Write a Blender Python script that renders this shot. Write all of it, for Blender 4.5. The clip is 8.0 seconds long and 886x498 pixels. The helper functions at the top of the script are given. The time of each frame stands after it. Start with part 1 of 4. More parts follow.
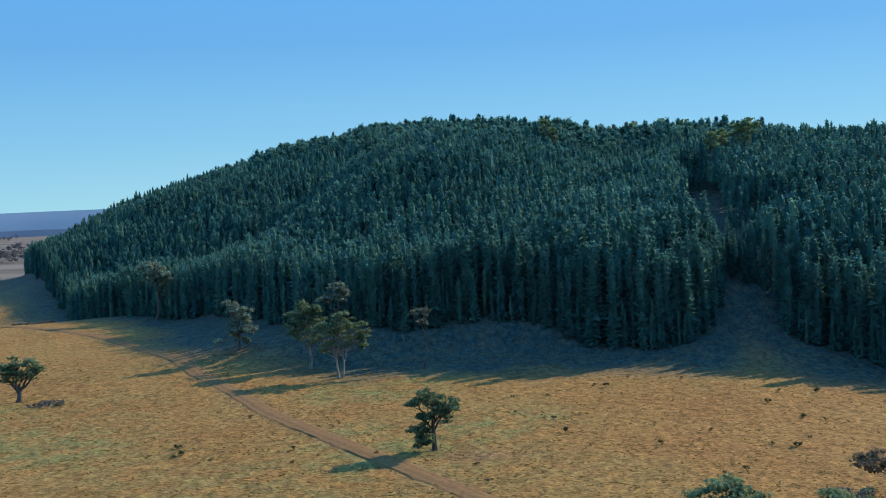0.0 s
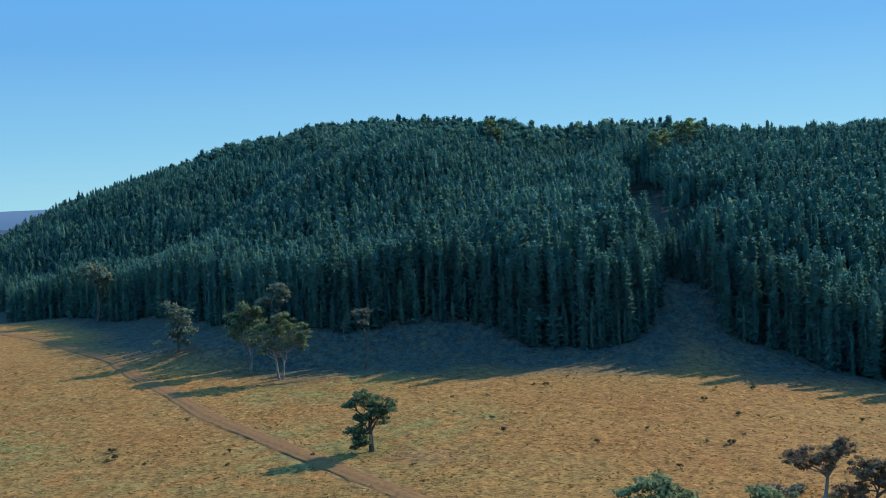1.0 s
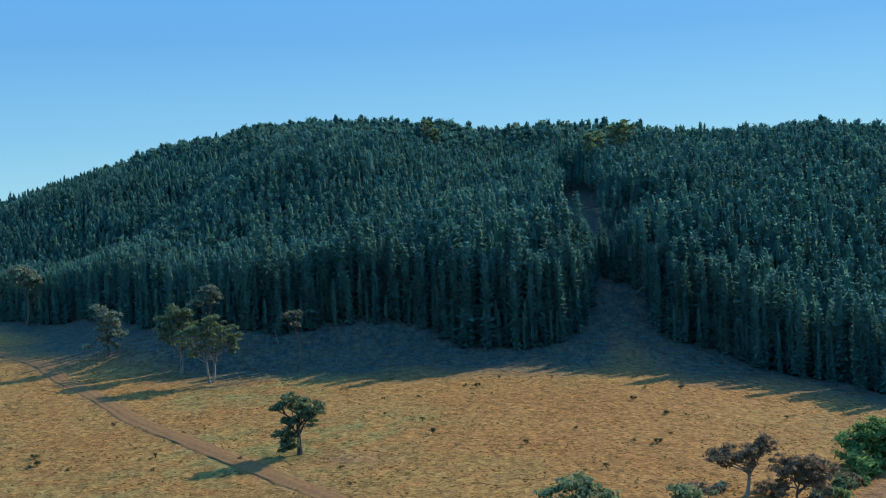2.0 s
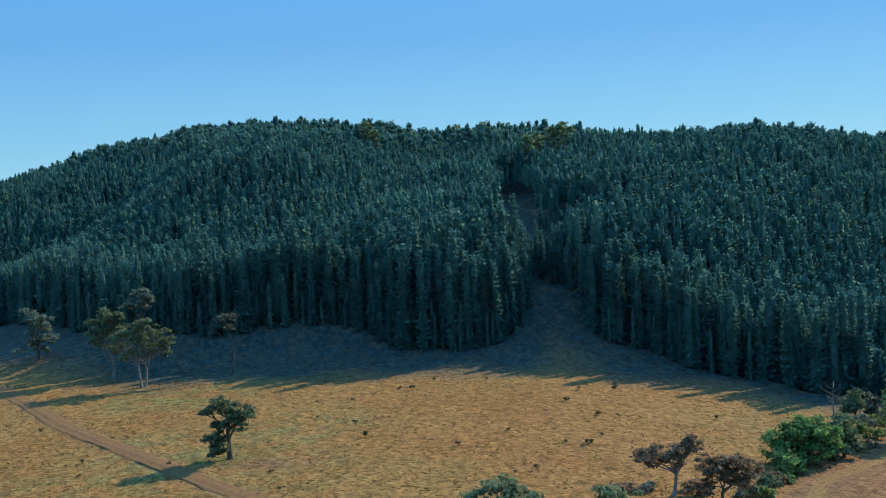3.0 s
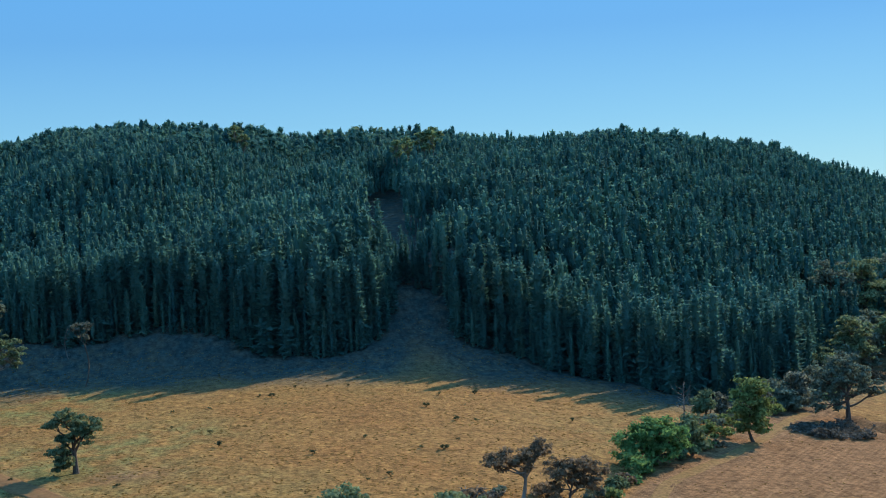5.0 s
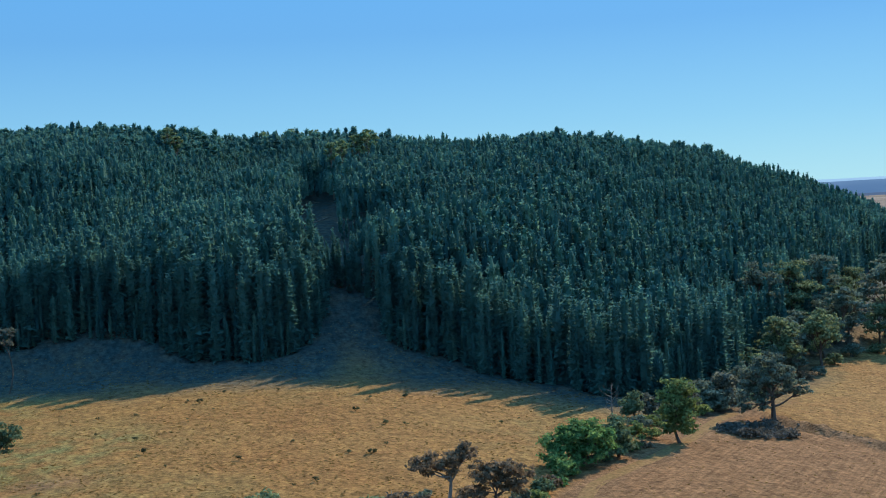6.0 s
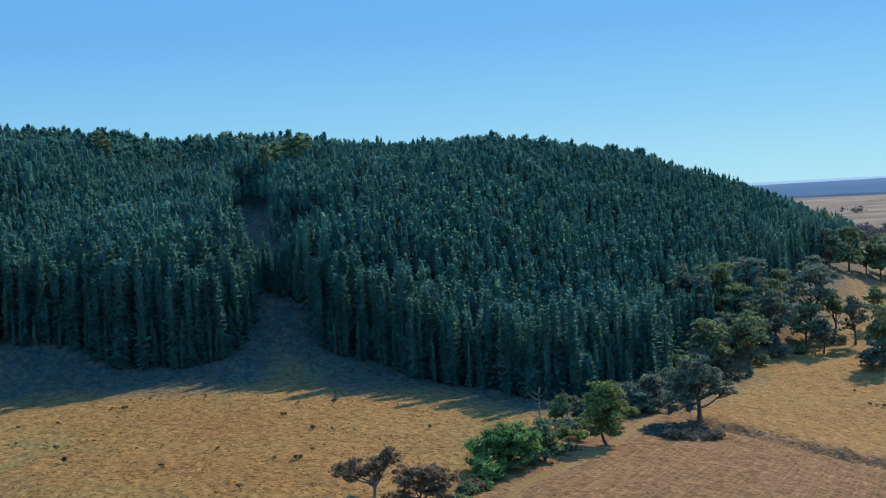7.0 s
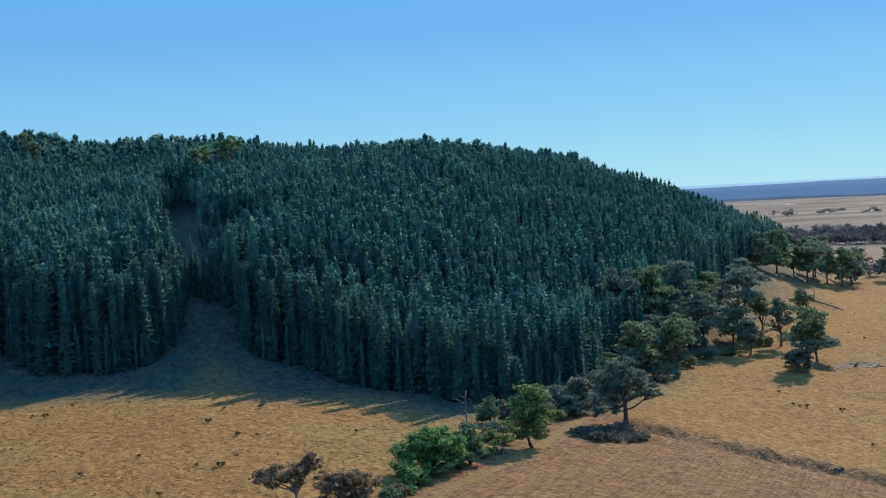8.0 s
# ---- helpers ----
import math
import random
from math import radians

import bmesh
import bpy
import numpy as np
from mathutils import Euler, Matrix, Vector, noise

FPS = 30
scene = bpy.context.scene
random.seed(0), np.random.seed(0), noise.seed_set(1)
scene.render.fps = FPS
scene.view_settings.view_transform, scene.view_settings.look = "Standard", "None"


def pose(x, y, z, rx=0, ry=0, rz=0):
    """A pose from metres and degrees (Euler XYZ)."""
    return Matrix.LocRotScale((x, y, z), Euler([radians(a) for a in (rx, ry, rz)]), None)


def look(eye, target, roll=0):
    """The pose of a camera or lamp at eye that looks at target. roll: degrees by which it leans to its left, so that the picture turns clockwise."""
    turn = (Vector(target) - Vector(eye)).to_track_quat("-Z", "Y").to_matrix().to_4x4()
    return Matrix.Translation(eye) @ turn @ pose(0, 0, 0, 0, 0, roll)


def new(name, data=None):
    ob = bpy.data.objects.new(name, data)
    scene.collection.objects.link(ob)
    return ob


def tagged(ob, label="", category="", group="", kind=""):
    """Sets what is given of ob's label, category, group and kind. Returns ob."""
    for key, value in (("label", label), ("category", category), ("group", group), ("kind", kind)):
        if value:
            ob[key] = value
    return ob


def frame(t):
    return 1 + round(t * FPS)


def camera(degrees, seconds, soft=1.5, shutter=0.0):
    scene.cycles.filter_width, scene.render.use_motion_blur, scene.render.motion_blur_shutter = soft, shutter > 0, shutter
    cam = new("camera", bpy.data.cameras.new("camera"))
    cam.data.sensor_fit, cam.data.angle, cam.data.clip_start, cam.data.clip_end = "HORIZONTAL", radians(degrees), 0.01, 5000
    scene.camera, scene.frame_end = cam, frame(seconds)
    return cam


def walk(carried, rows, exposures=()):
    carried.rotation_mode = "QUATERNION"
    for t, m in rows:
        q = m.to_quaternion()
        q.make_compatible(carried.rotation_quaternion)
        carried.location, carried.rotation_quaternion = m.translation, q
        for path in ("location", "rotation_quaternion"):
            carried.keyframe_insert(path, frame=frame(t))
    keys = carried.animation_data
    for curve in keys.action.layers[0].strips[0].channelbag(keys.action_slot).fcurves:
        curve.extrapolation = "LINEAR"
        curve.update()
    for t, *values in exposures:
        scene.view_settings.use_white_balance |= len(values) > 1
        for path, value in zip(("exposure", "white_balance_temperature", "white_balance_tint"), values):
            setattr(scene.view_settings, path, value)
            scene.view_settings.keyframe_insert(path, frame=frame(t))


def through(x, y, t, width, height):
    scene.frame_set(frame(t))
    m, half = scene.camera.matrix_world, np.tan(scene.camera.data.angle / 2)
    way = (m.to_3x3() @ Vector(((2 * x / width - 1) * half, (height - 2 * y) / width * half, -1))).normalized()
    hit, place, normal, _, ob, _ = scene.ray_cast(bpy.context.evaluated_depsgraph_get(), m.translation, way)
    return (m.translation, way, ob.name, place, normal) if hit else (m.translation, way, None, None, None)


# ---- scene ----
# The camera: seconds, place, yaw, pitch, roll.
cam = camera(41.74, 8.0, soft=1.0)
PATH = [
    (0.0, 0.000, -0.000, 48.000, 0.000, -2.175, -2.569),
    (0.5, 1.367, 0.215, 47.969, -1.092, -2.229, -2.605),
    (1.0, 2.737, 0.385, 47.944, -2.424, -2.287, -2.646),
    (1.5, 4.105, 0.511, 47.923, -3.866, -2.341, -2.688),
    (3.0, 8.155, 0.668, 47.905, -7.969, -2.435, -2.723),
    (3.5, 9.497, 0.675, 47.916, -9.342, -2.450, -2.735),
    (4.0, 10.848, 0.660, 47.933, -10.772, -2.466, -2.754),
    (4.5, 12.212, 0.624, 47.955, -12.299, -2.486, -2.776),
    (6.0, 16.374, 0.373, 48.017, -16.674, -2.537, -2.871),
    (6.5, 17.777, 0.231, 48.028, -18.168, -2.535, -2.900),
    (7.0, 19.181, 0.052, 48.028, -19.624, -2.531, -2.918),
    (7.5, 20.589, -0.169, 48.016, -21.120, -2.525, -2.921),
    (8.0, 22.000, -0.432, 47.993, -22.632, -2.518, -2.920),
]
walk(cam, [(t, pose(x, y, z, 0, 0, yaw) @ pose(0, 0, 0, 90 + pitch) @ pose(0, 0, 0, 0, 0, roll)) for t, x, y, z, yaw, pitch, roll in PATH])

# ---- light ----
SUN_AZ, SUN_EL = 36.5, 30.0
world = bpy.data.worlds.new("sky")
scene.world = world
world.use_nodes = True
wn = world.node_tree
sky = wn.nodes.new("ShaderNodeTexSky")
sky.sky_type, sky.sun_disc = "NISHITA", False
sky.sun_elevation, sky.sun_rotation = radians(SUN_EL), radians(90 - SUN_AZ)
sky.altitude, sky.air_density, sky.dust_density, sky.ozone_density = 400, 1.0, 0.0, 6.0
# a clear, evenly blue winter sky: the scattering sky, evened out by a plain fall-off towards the horizon
geo = wn.nodes.new("ShaderNodeTexCoord")
sep = wn.nodes.new("ShaderNodeSeparateXYZ")
ramp = wn.nodes.new("ShaderNodeValToRGB")
wn.links.new(geo.outputs["Generated"], sep.inputs[0])
wn.links.new(sep.outputs["Z"], ramp.inputs[0])
ramp.color_ramp.elements[0].position, ramp.color_ramp.elements[0].color = 0.0, (3.6, 7.6, 9.4, 1)
# overhead, out of view, the sky is brightened to lift the shade
ramp.color_ramp.elements[1].position, ramp.color_ramp.elements[1].color = 0.6, (3.1, 9.7, 18.6, 1)
for at, c in ((0.06, (2.5, 6.2, 9.3, 1)), (0.14, (1.5, 4.7, 9.1, 1)), (0.28, (1.1, 4.7, 10.4, 1))):
    e = ramp.color_ramp.elements.new(at)
    e.color = c
dot = wn.nodes.new("ShaderNodeVectorMath")
dot.operation = "DOT_PRODUCT"
dot.inputs[1].default_value = (math.cos(radians(SUN_AZ)), math.sin(radians(SUN_AZ)), 0)
wn.links.new(geo.outputs["Generated"], dot.inputs[0])
glow = wn.nodes.new("ShaderNodeMapRange")
for k, v in zip(range(1, 5), (-1.0, 1.0, 0.94, 1.02)):
    glow.inputs[k].default_value = v
wn.links.new(dot.outputs["Value"], glow.inputs[0])
lit = wn.nodes.new("ShaderNodeVectorMath")
lit.operation = "SCALE"
wn.links.new(ramp.outputs[0], lit.inputs[0])
wn.links.new(glow.outputs[0], lit.inputs["Scale"])
mix = wn.nodes.new("ShaderNodeMix")
mix.data_type = "RGBA"
mix.inputs["Factor"].default_value = 0.85
wn.links.new(sky.outputs[0], mix.inputs["A"])
wn.links.new(lit.outputs[0], mix.inputs["B"])
wn.links.new(mix.outputs["Result"], wn.nodes["Background"].inputs[0])
wn.nodes["Background"].inputs[1].default_value = 0.0465
sun = new("sun", bpy.data.lights.new("sun", "SUN"))
sun.data.energy, sun.data.angle, sun.data.color = 3.8, radians(0.5), (1.0, 0.83, 0.58)
sx, sy = math.cos(radians(SUN_AZ)), math.sin(radians(SUN_AZ))
sun.matrix_basis = look((300 * sx, 300 * sy, 300 * math.tan(radians(SUN_EL))), (0, 0, 0))
scene.view_settings.exposure = 1.05


# ---- materials ----
class Nodes:
    """A short way to wire a procedural material."""

    def __init__(self, name, rough=0.9, spec=0.15):
        self.m = bpy.data.materials.new(name)
        self.m.use_nodes = True
        self.t = self.m.node_tree
        self.b = self.t.nodes["Principled BSDF"]
        self.b.inputs["Roughness"].default_value = rough
        self.b.inputs["Specular IOR Level"].default_value = spec

    def put(self, value, socket):
        if isinstance(value, bpy.types.NodeSocket):
            self.t.links.new(value, socket)
        elif isinstance(value, tuple):
            socket.default_value = (*value, 1.0)
        else:
            socket.default_value = value

    def place(self):
        return self.t.nodes.new("ShaderNodeNewGeometry").outputs["Position"]

    def island(self):
        return self.t.nodes.new("ShaderNodeNewGeometry").outputs["Random Per Island"]

    def one(self):
        return self.t.nodes.new("ShaderNodeObjectInfo").outputs["Random"]

    def noise(self, size, detail=3.0, stretch=(1, 1, 1), rough=0.55):
        n = self.t.nodes.new("ShaderNodeTexNoise")
        n.inputs["Scale"].default_value = 1.0
        n.inputs["Detail"].default_value = detail
        n.inputs["Roughness"].default_value = rough
        v = self.t.nodes.new("ShaderNodeMapping")
        v.inputs["Scale"].default_value = [s / size for s in stretch]
        self.t.links.new(self.place(), v.inputs["Vector"])
        self.t.links.new(v.outputs[0], n.inputs["Vector"])
        return n.outputs["Fac"]

    def furrows(self, across, along, degrees):
        """Long streaks over the plan, such as a mower leaves."""
        n = self.t.nodes.new("ShaderNodeTexNoise")
        n.inputs["Scale"].default_value, n.inputs["Detail"].default_value = 1.0, 4.0
        v = self.t.nodes.new("ShaderNodeMapping")
        v.vector_type = "TEXTURE"
        v.inputs["Rotation"].default_value = (0, 0, radians(degrees))
        v.inputs["Scale"].default_value = (along, across, across)
        self.t.links.new(self.place(), v.inputs["Vector"])
        self.t.links.new(v.outputs[0], n.inputs["Vector"])
        return n.outputs["Fac"]

    def ramp(self, value, *stops):
        r = self.t.nodes.new("ShaderNodeValToRGB")
        els = r.color_ramp.elements
        for k, (at, c) in enumerate(stops):
            e = els[k] if k < 2 else els.new(at)
            e.position, e.color = at, (*c, 1) if isinstance(c, tuple) else (c, c, c, 1)
        self.t.links.new(value, r.inputs[0])
        return r.outputs[0]

    def mix(self, fac, a, b, how="MIX"):
        n = self.t.nodes.new("ShaderNodeMix")
        n.data_type, n.blend_type = "RGBA", how
        self.put(fac, n.inputs["Factor"])
        self.put(a, n.inputs["A"])
        self.put(b, n.inputs["B"])
        return n.outputs["Result"]

    def times(self, a, b):
        n = self.t.nodes.new("ShaderNodeMath")
        n.operation = "MULTIPLY"
        self.put(a, n.inputs[0])
        self.put(b, n.inputs[1])
        return n.outputs[0]

    def tone(self, channel):
        a = self.t.nodes.new("ShaderNodeAttribute")
        a.attribute_name = "tone"
        s = self.t.nodes.new("ShaderNodeSeparateColor")
        self.t.links.new(a.outputs["Color"], s.inputs[0])
        return s.outputs[channel]

    def bump(self, height, strength, depth):
        n = self.t.nodes.new("ShaderNodeBump")
        n.inputs["Strength"].default_value, n.inputs["Distance"].default_value = strength, depth
        self.t.links.new(height, n.inputs["Height"])
        self.t.links.new(n.outputs[0], self.b.inputs["Normal"])
        return n.outputs[0]

    def done(self, colour, through=0.0):
        self.put(colour, self.b.inputs["Base Color"])
        if through:
            leaf = self.t.nodes.new("ShaderNodeBsdfTranslucent")
            self.put(colour, leaf.inputs["Color"])
            two = self.t.nodes.new("ShaderNodeMixShader")
            two.inputs[0].default_value = through
            self.t.links.new(self.b.outputs[0], two.inputs[1])
            self.t.links.new(leaf.outputs[0], two.inputs[2])
            self.t.links.new(two.outputs[0], self.t.nodes["Material Output"].inputs["Surface"])
        return self.m


def leaves(name, dark, light, through=0.55, rough=0.85, patch=3.0, mottle=0.7):
    n = Nodes(name, rough, 0.06)
    c = n.ramp(n.island(), (0.0, dark), (1.0, light))
    big = n.ramp(n.noise(patch, 2.0), (0.35, mottle), (0.65, 1.15))
    own = n.ramp(n.one(), (0.0, 0.85), (1.0, 1.12))
    return n.done(n.mix(1.0, n.mix(1.0, c, big, "MULTIPLY"), own, "MULTIPLY"), through)


def bark(name, dark, light, size=0.5):
    n = Nodes(name, 0.85, 0.2)
    f = n.noise(size, 5.0, (1, 1, 0.25))
    n.bump(f, 0.6, 0.06)
    return n.done(n.ramp(f, (0.3, dark), (0.7, light)))


def grass_land():
    """Dry pasture; tone red: ploughed-brown paddock, green: moist green patches, blue: bare dirt."""
    n = Nodes("pasture", 0.95, 0.05)
    fine, mid, wide = n.noise(0.7, 4.0, (1, 1.3, 1), 0.7), n.noise(5.0, 4.0), n.noise(34.0, 3.0)
    straw = n.ramp(fine, (0.28, (0.075, 0.037, 0.013)), (0.5, (0.196, 0.102, 0.035)), (0.75, (0.31, 0.178, 0.066)))
    straw = n.mix(n.ramp(mid, (0.42, 0.0), (0.68, 0.6)), straw, (0.178, 0.084, 0.031))
    straw = n.mix(n.ramp(wide, (0.35, 0.0), (0.7, 0.55)), straw, (0.232, 0.14, 0.05))
    green = n.ramp(fine, (0.3, (0.084, 0.08, 0.03)), (0.7, (0.182, 0.165, 0.064)))
    c = n.mix(n.times(n.tone("Green"), n.ramp(n.noise(7.0, 4.0), (0.38, 0.0), (0.62, 1.0))), straw, green)
    brown = n.ramp(n.furrows(0.55, 60.0, 44), (0.3, (0.11, 0.057, 0.028)), (0.7, (0.188, 0.104, 0.054)))
    c = n.mix(n.tone("Red"), c, brown)
    dirt = n.ramp(n.noise(1.1, 5.0), (0.3, (0.10, 0.055, 0.03)), (0.7, (0.19, 0.118, 0.068)))
    c = n.mix(n.times(n.tone("Blue"), n.ramp(n.noise(2.5, 4.0), (0.25, 0.35), (0.55, 1.0))), c, dirt)
    # needle litter under the pines; beyond the edge its dark tone imitates their shade
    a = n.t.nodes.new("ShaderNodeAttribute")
    a.attribute_name = "litter_shade"
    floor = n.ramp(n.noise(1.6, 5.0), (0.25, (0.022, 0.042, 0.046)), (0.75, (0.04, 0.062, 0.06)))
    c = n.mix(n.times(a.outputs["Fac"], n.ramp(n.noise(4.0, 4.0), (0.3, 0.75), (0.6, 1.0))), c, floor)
    # the far ground's greyer colour has the haze of the air painted in
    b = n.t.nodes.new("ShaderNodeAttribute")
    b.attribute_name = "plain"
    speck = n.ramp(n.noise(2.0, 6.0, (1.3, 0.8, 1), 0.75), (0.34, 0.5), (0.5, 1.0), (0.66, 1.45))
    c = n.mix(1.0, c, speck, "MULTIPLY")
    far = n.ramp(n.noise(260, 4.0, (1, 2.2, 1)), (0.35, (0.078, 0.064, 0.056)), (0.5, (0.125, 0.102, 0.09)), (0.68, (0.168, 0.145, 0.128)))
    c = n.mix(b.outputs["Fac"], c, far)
    ripple = n.furrows(0.6, 1.5, 8)
    c = n.mix(1.0, c, n.ramp(ripple, (0.36, 0.84), (0.5, 1.0), (0.64, 1.1)), "MULTIPLY")
    n.bump(n.mix(0.55, n.mix(0.4, fine, mid), ripple), 1.0, 0.8)
    return n.done(c)


PASTURE = grass_land()
n = Nodes("dirt_track", 0.95, 0.05)
f = n.noise(0.8, 5.0)
n.bump(f, 0.6, 0.12)
DIRT = n.done(n.mix(n.ramp(n.noise(3.0, 3.0), (0.4, 0.0), (0.7, 0.7)), n.ramp(f, (0.3, (0.1, 0.053, 0.026)), (0.7, (0.185, 0.104, 0.052))), (0.16, 0.096, 0.042)))
n = Nodes("worn_grass_track", 0.95, 0.05)
f = n.noise(0.7, 5.0)
n.bump(f, 0.8, 0.15)
FAINT = n.done(n.mix(n.ramp(n.noise(2.2, 5.0, (1, 1, 1), 0.7), (0.4, 0.0), (0.6, 1.0)), n.ramp(f, (0.3, (0.09, 0.055, 0.022)), (0.7, (0.2, 0.13, 0.055))), n.ramp(f, (0.3, (0.115, 0.066, 0.028)), (0.7, (0.215, 0.128, 0.06)))))
n = Nodes("straw_tufts", 0.9, 0.1)
STRAW = n.done(n.ramp(n.island(), (0.0, (0.13, 0.085, 0.03)), (0.45, (0.20, 0.13, 0.045)), (1.0, (0.28, 0.20, 0.085))), 0.5)
n = Nodes("stone", 0.9, 0.2)
f = n.noise(0.7, 5.0)
n.bump(f, 0.7, 0.1)
STONE = n.done(n.mix(0.5, n.ramp(f, (0.3, (0.06, 0.058, 0.06)), (0.7, (0.15, 0.148, 0.15))), n.ramp(n.one(), (0.0, (0.06, 0.056, 0.052)), (1.0, (0.17, 0.155, 0.145)))))


def pine_needles():
    """Blue-green needles, raised in colour to carry the air's haze; each tree has a tint of its own, from fresh to
    greyish.
    """
    n = Nodes("pine_needles", 0.9, 0.06)
    a = n.t.nodes.new("ShaderNodeAttribute")
    a.attribute_name = "own"
    c = n.ramp(n.island(), (0.0, (0.05, 0.15, 0.145)), (1.0, (0.1, 0.205, 0.175)))
    tint = n.ramp(a.outputs["Fac"], (0.0, (0.62, 0.7, 0.74)), (0.4, (0.92, 0.96, 0.96)), (0.75, (1.1, 1.06, 0.96)), (1.0, (1.5, 1.3, 1.15)))
    stand = n.ramp(n.noise(38.0, 2.0), (0.3, 0.86), (0.7, 1.12))
    return n.done(n.mix(1.0, n.mix(1.0, c, tint, "MULTIPLY"), stand, "MULTIPLY"), 0.48)


PINE = pine_needles()
PINE_BARK = bark("pine_bark", (0.06, 0.045, 0.035), (0.16, 0.12, 0.09))
GUM = leaves("gum_leaves", (0.08, 0.115, 0.062), (0.205, 0.26, 0.14), 0.42)
GUM_GREY = leaves("grey_gum_leaves", (0.08, 0.115, 0.09), (0.2, 0.25, 0.19), 0.42)
GUM_RED = leaves("russet_gum_leaves", (0.13, 0.098, 0.066), (0.3, 0.215, 0.14), 0.48)
FRESH = leaves("fresh_green_leaves", (0.085, 0.175, 0.06), (0.19, 0.33, 0.12), 0.5)
OLIVE = leaves("olive_leaves", (0.085, 0.115, 0.042), (0.21, 0.27, 0.10), 0.46)
SILVER = leaves("silvery_shrub_leaves", (0.07, 0.09, 0.075), (0.20, 0.225, 0.185))
WEED = leaves("thistle_leaves", (0.055, 0.062, 0.032), (0.13, 0.135, 0.07))
CREST = leaves("crest_gum_leaves", (0.1, 0.165, 0.09), (0.24, 0.31, 0.15), 0.45)
TWIG = leaves("dry_twigs", (0.06, 0.057, 0.05), (0.16, 0.148, 0.125), 0.4)
GUM_BARK = bark("pale_gum_bark", (0.10, 0.08, 0.065), (0.28, 0.25, 0.21))
DARK_BARK = bark("dark_bark", (0.05, 0.04, 0.033), (0.13, 0.10, 0.08))
DEAD = bark("weathered_wood", (0.075, 0.068, 0.06), (0.2, 0.18, 0.16))


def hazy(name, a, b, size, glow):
    """Far land with the air's blue haze put into its colour and a glow."""
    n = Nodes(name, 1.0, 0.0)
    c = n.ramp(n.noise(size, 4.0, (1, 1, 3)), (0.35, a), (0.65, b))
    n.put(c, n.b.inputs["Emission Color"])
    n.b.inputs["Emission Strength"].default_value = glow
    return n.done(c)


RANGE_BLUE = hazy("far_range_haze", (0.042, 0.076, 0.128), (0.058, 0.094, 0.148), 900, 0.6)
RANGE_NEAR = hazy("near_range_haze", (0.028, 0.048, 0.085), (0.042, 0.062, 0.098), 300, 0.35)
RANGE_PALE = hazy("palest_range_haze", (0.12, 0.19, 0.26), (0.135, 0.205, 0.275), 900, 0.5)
# leaf colour paled towards blue-grey, with the distance haze in it
WOODS = leaves("far_woods_leaves", (0.055, 0.062, 0.075), (0.105, 0.102, 0.108), 0.45, 0.9, 60.0)
n = Nodes("white_sheet_metal", 0.5, 0.4)
WHITE = n.done(n.ramp(n.noise(3.0, 3.0), (0.3, (0.7, 0.7, 0.68)), (0.7, (0.82, 0.82, 0.8))))


# ---- the land ----
FIELD = (-2.349, -9.884, 5.58, 2.162, -5.9)
HILL = [
    (67.8, 270.3, 624.6, 394.3, 234.8, 0.805, 1.306),
    (87.8, 13.6, 945.5, 344.1, 372.5, -0.072, 1.104),
    (44.7, -5.0, 586.8, 103.1, 224.6, -0.216, 1.836),
]
# where the plantation begins, from one end of the hill's foot to the other
EDGE = [(-424, 1180), (-359, 1000), (-300, 835), (-168, 548), (-128, 508), (-90, 452), (-69, 413), (-46, 372), (-20, 348), (0, 345), (22, 340), (34, 332), (46, 322), (64, 321), (74, 328), (82, 340), (92, 340), (100, 317), (112, 304), (126, 289), (139, 271), (153, 269), (170, 279), (190, 297), (222, 326), (262, 360), (300, 394), (360, 447), (420, 503), (500, 588), (530, 700), (540, 900)]
EX, EY = [np.array(c, float) for c in zip(*EDGE)]


def knoll(x, y):
    """The part of the height that is the wooded hill."""
    h = 0.0 * x
    for high, cx, cy, a, b, turn, q in HILL:
        c, s = math.cos(turn), math.sin(turn)
        u, v = (c * (x - cx) + s * (y - cy)) / a, (c * (y - cy) - s * (x - cx)) / b
        h = h + high * np.maximum(0, 1 - u * u - v * v) ** q
    return h


def ease(t):
    t = np.clip(t, 0, 1)
    return t * t * (3 - 2 * t)


def rise(x, y):
    """The steep bank at the foot of the hill, where the pines begin."""
    return 8.0 * ease((y - 324) / 30) * ease((480 - y) / 126) * ease((x + 110) / 90) * ease((190 - x) / 70)


def land(x, y):
    """Height of the ground at x, y (numbers or arrays)."""
    tx, ty = np.tanh((x - 110) / 110), np.tanh((y - 250) / 150)
    z = FIELD[0] + FIELD[1] * tx + FIELD[2] * ty + FIELD[3] * tx * ty + FIELD[4] * tx * tx
    hollow = 13.0 * np.exp(-((x + 226) / 66) ** 2 - ((y - 590) / 58) ** 2)
    return z + knoll(x, y) + rise(x, y) - hollow


def spot(x, y, sink=0.05):
    return x, y, float(land(x, y)) - sink


LATTICE = np.random.default_rng(11).random((256, 256))


def vnoise(x, y, size, shift=0):
    """Smooth noise from 0 to 1 over the plan."""
    u, v = np.asarray(x) / size + 37.3 * shift, np.asarray(y) / size + 11.7 * shift
    i, j = np.floor(u).astype(int), np.floor(v).astype(int)
    a, b = u - i, v - j
    a, b = a * a * (3 - 2 * a), b * b * (3 - 2 * b)
    p = lambda k, l: LATTICE[(i + k) % 256, (j + l) % 256]
    return (p(0, 0) * (1 - a) + p(1, 0) * a) * (1 - b) + (p(0, 1) * (1 - a) + p(1, 1) * a) * b


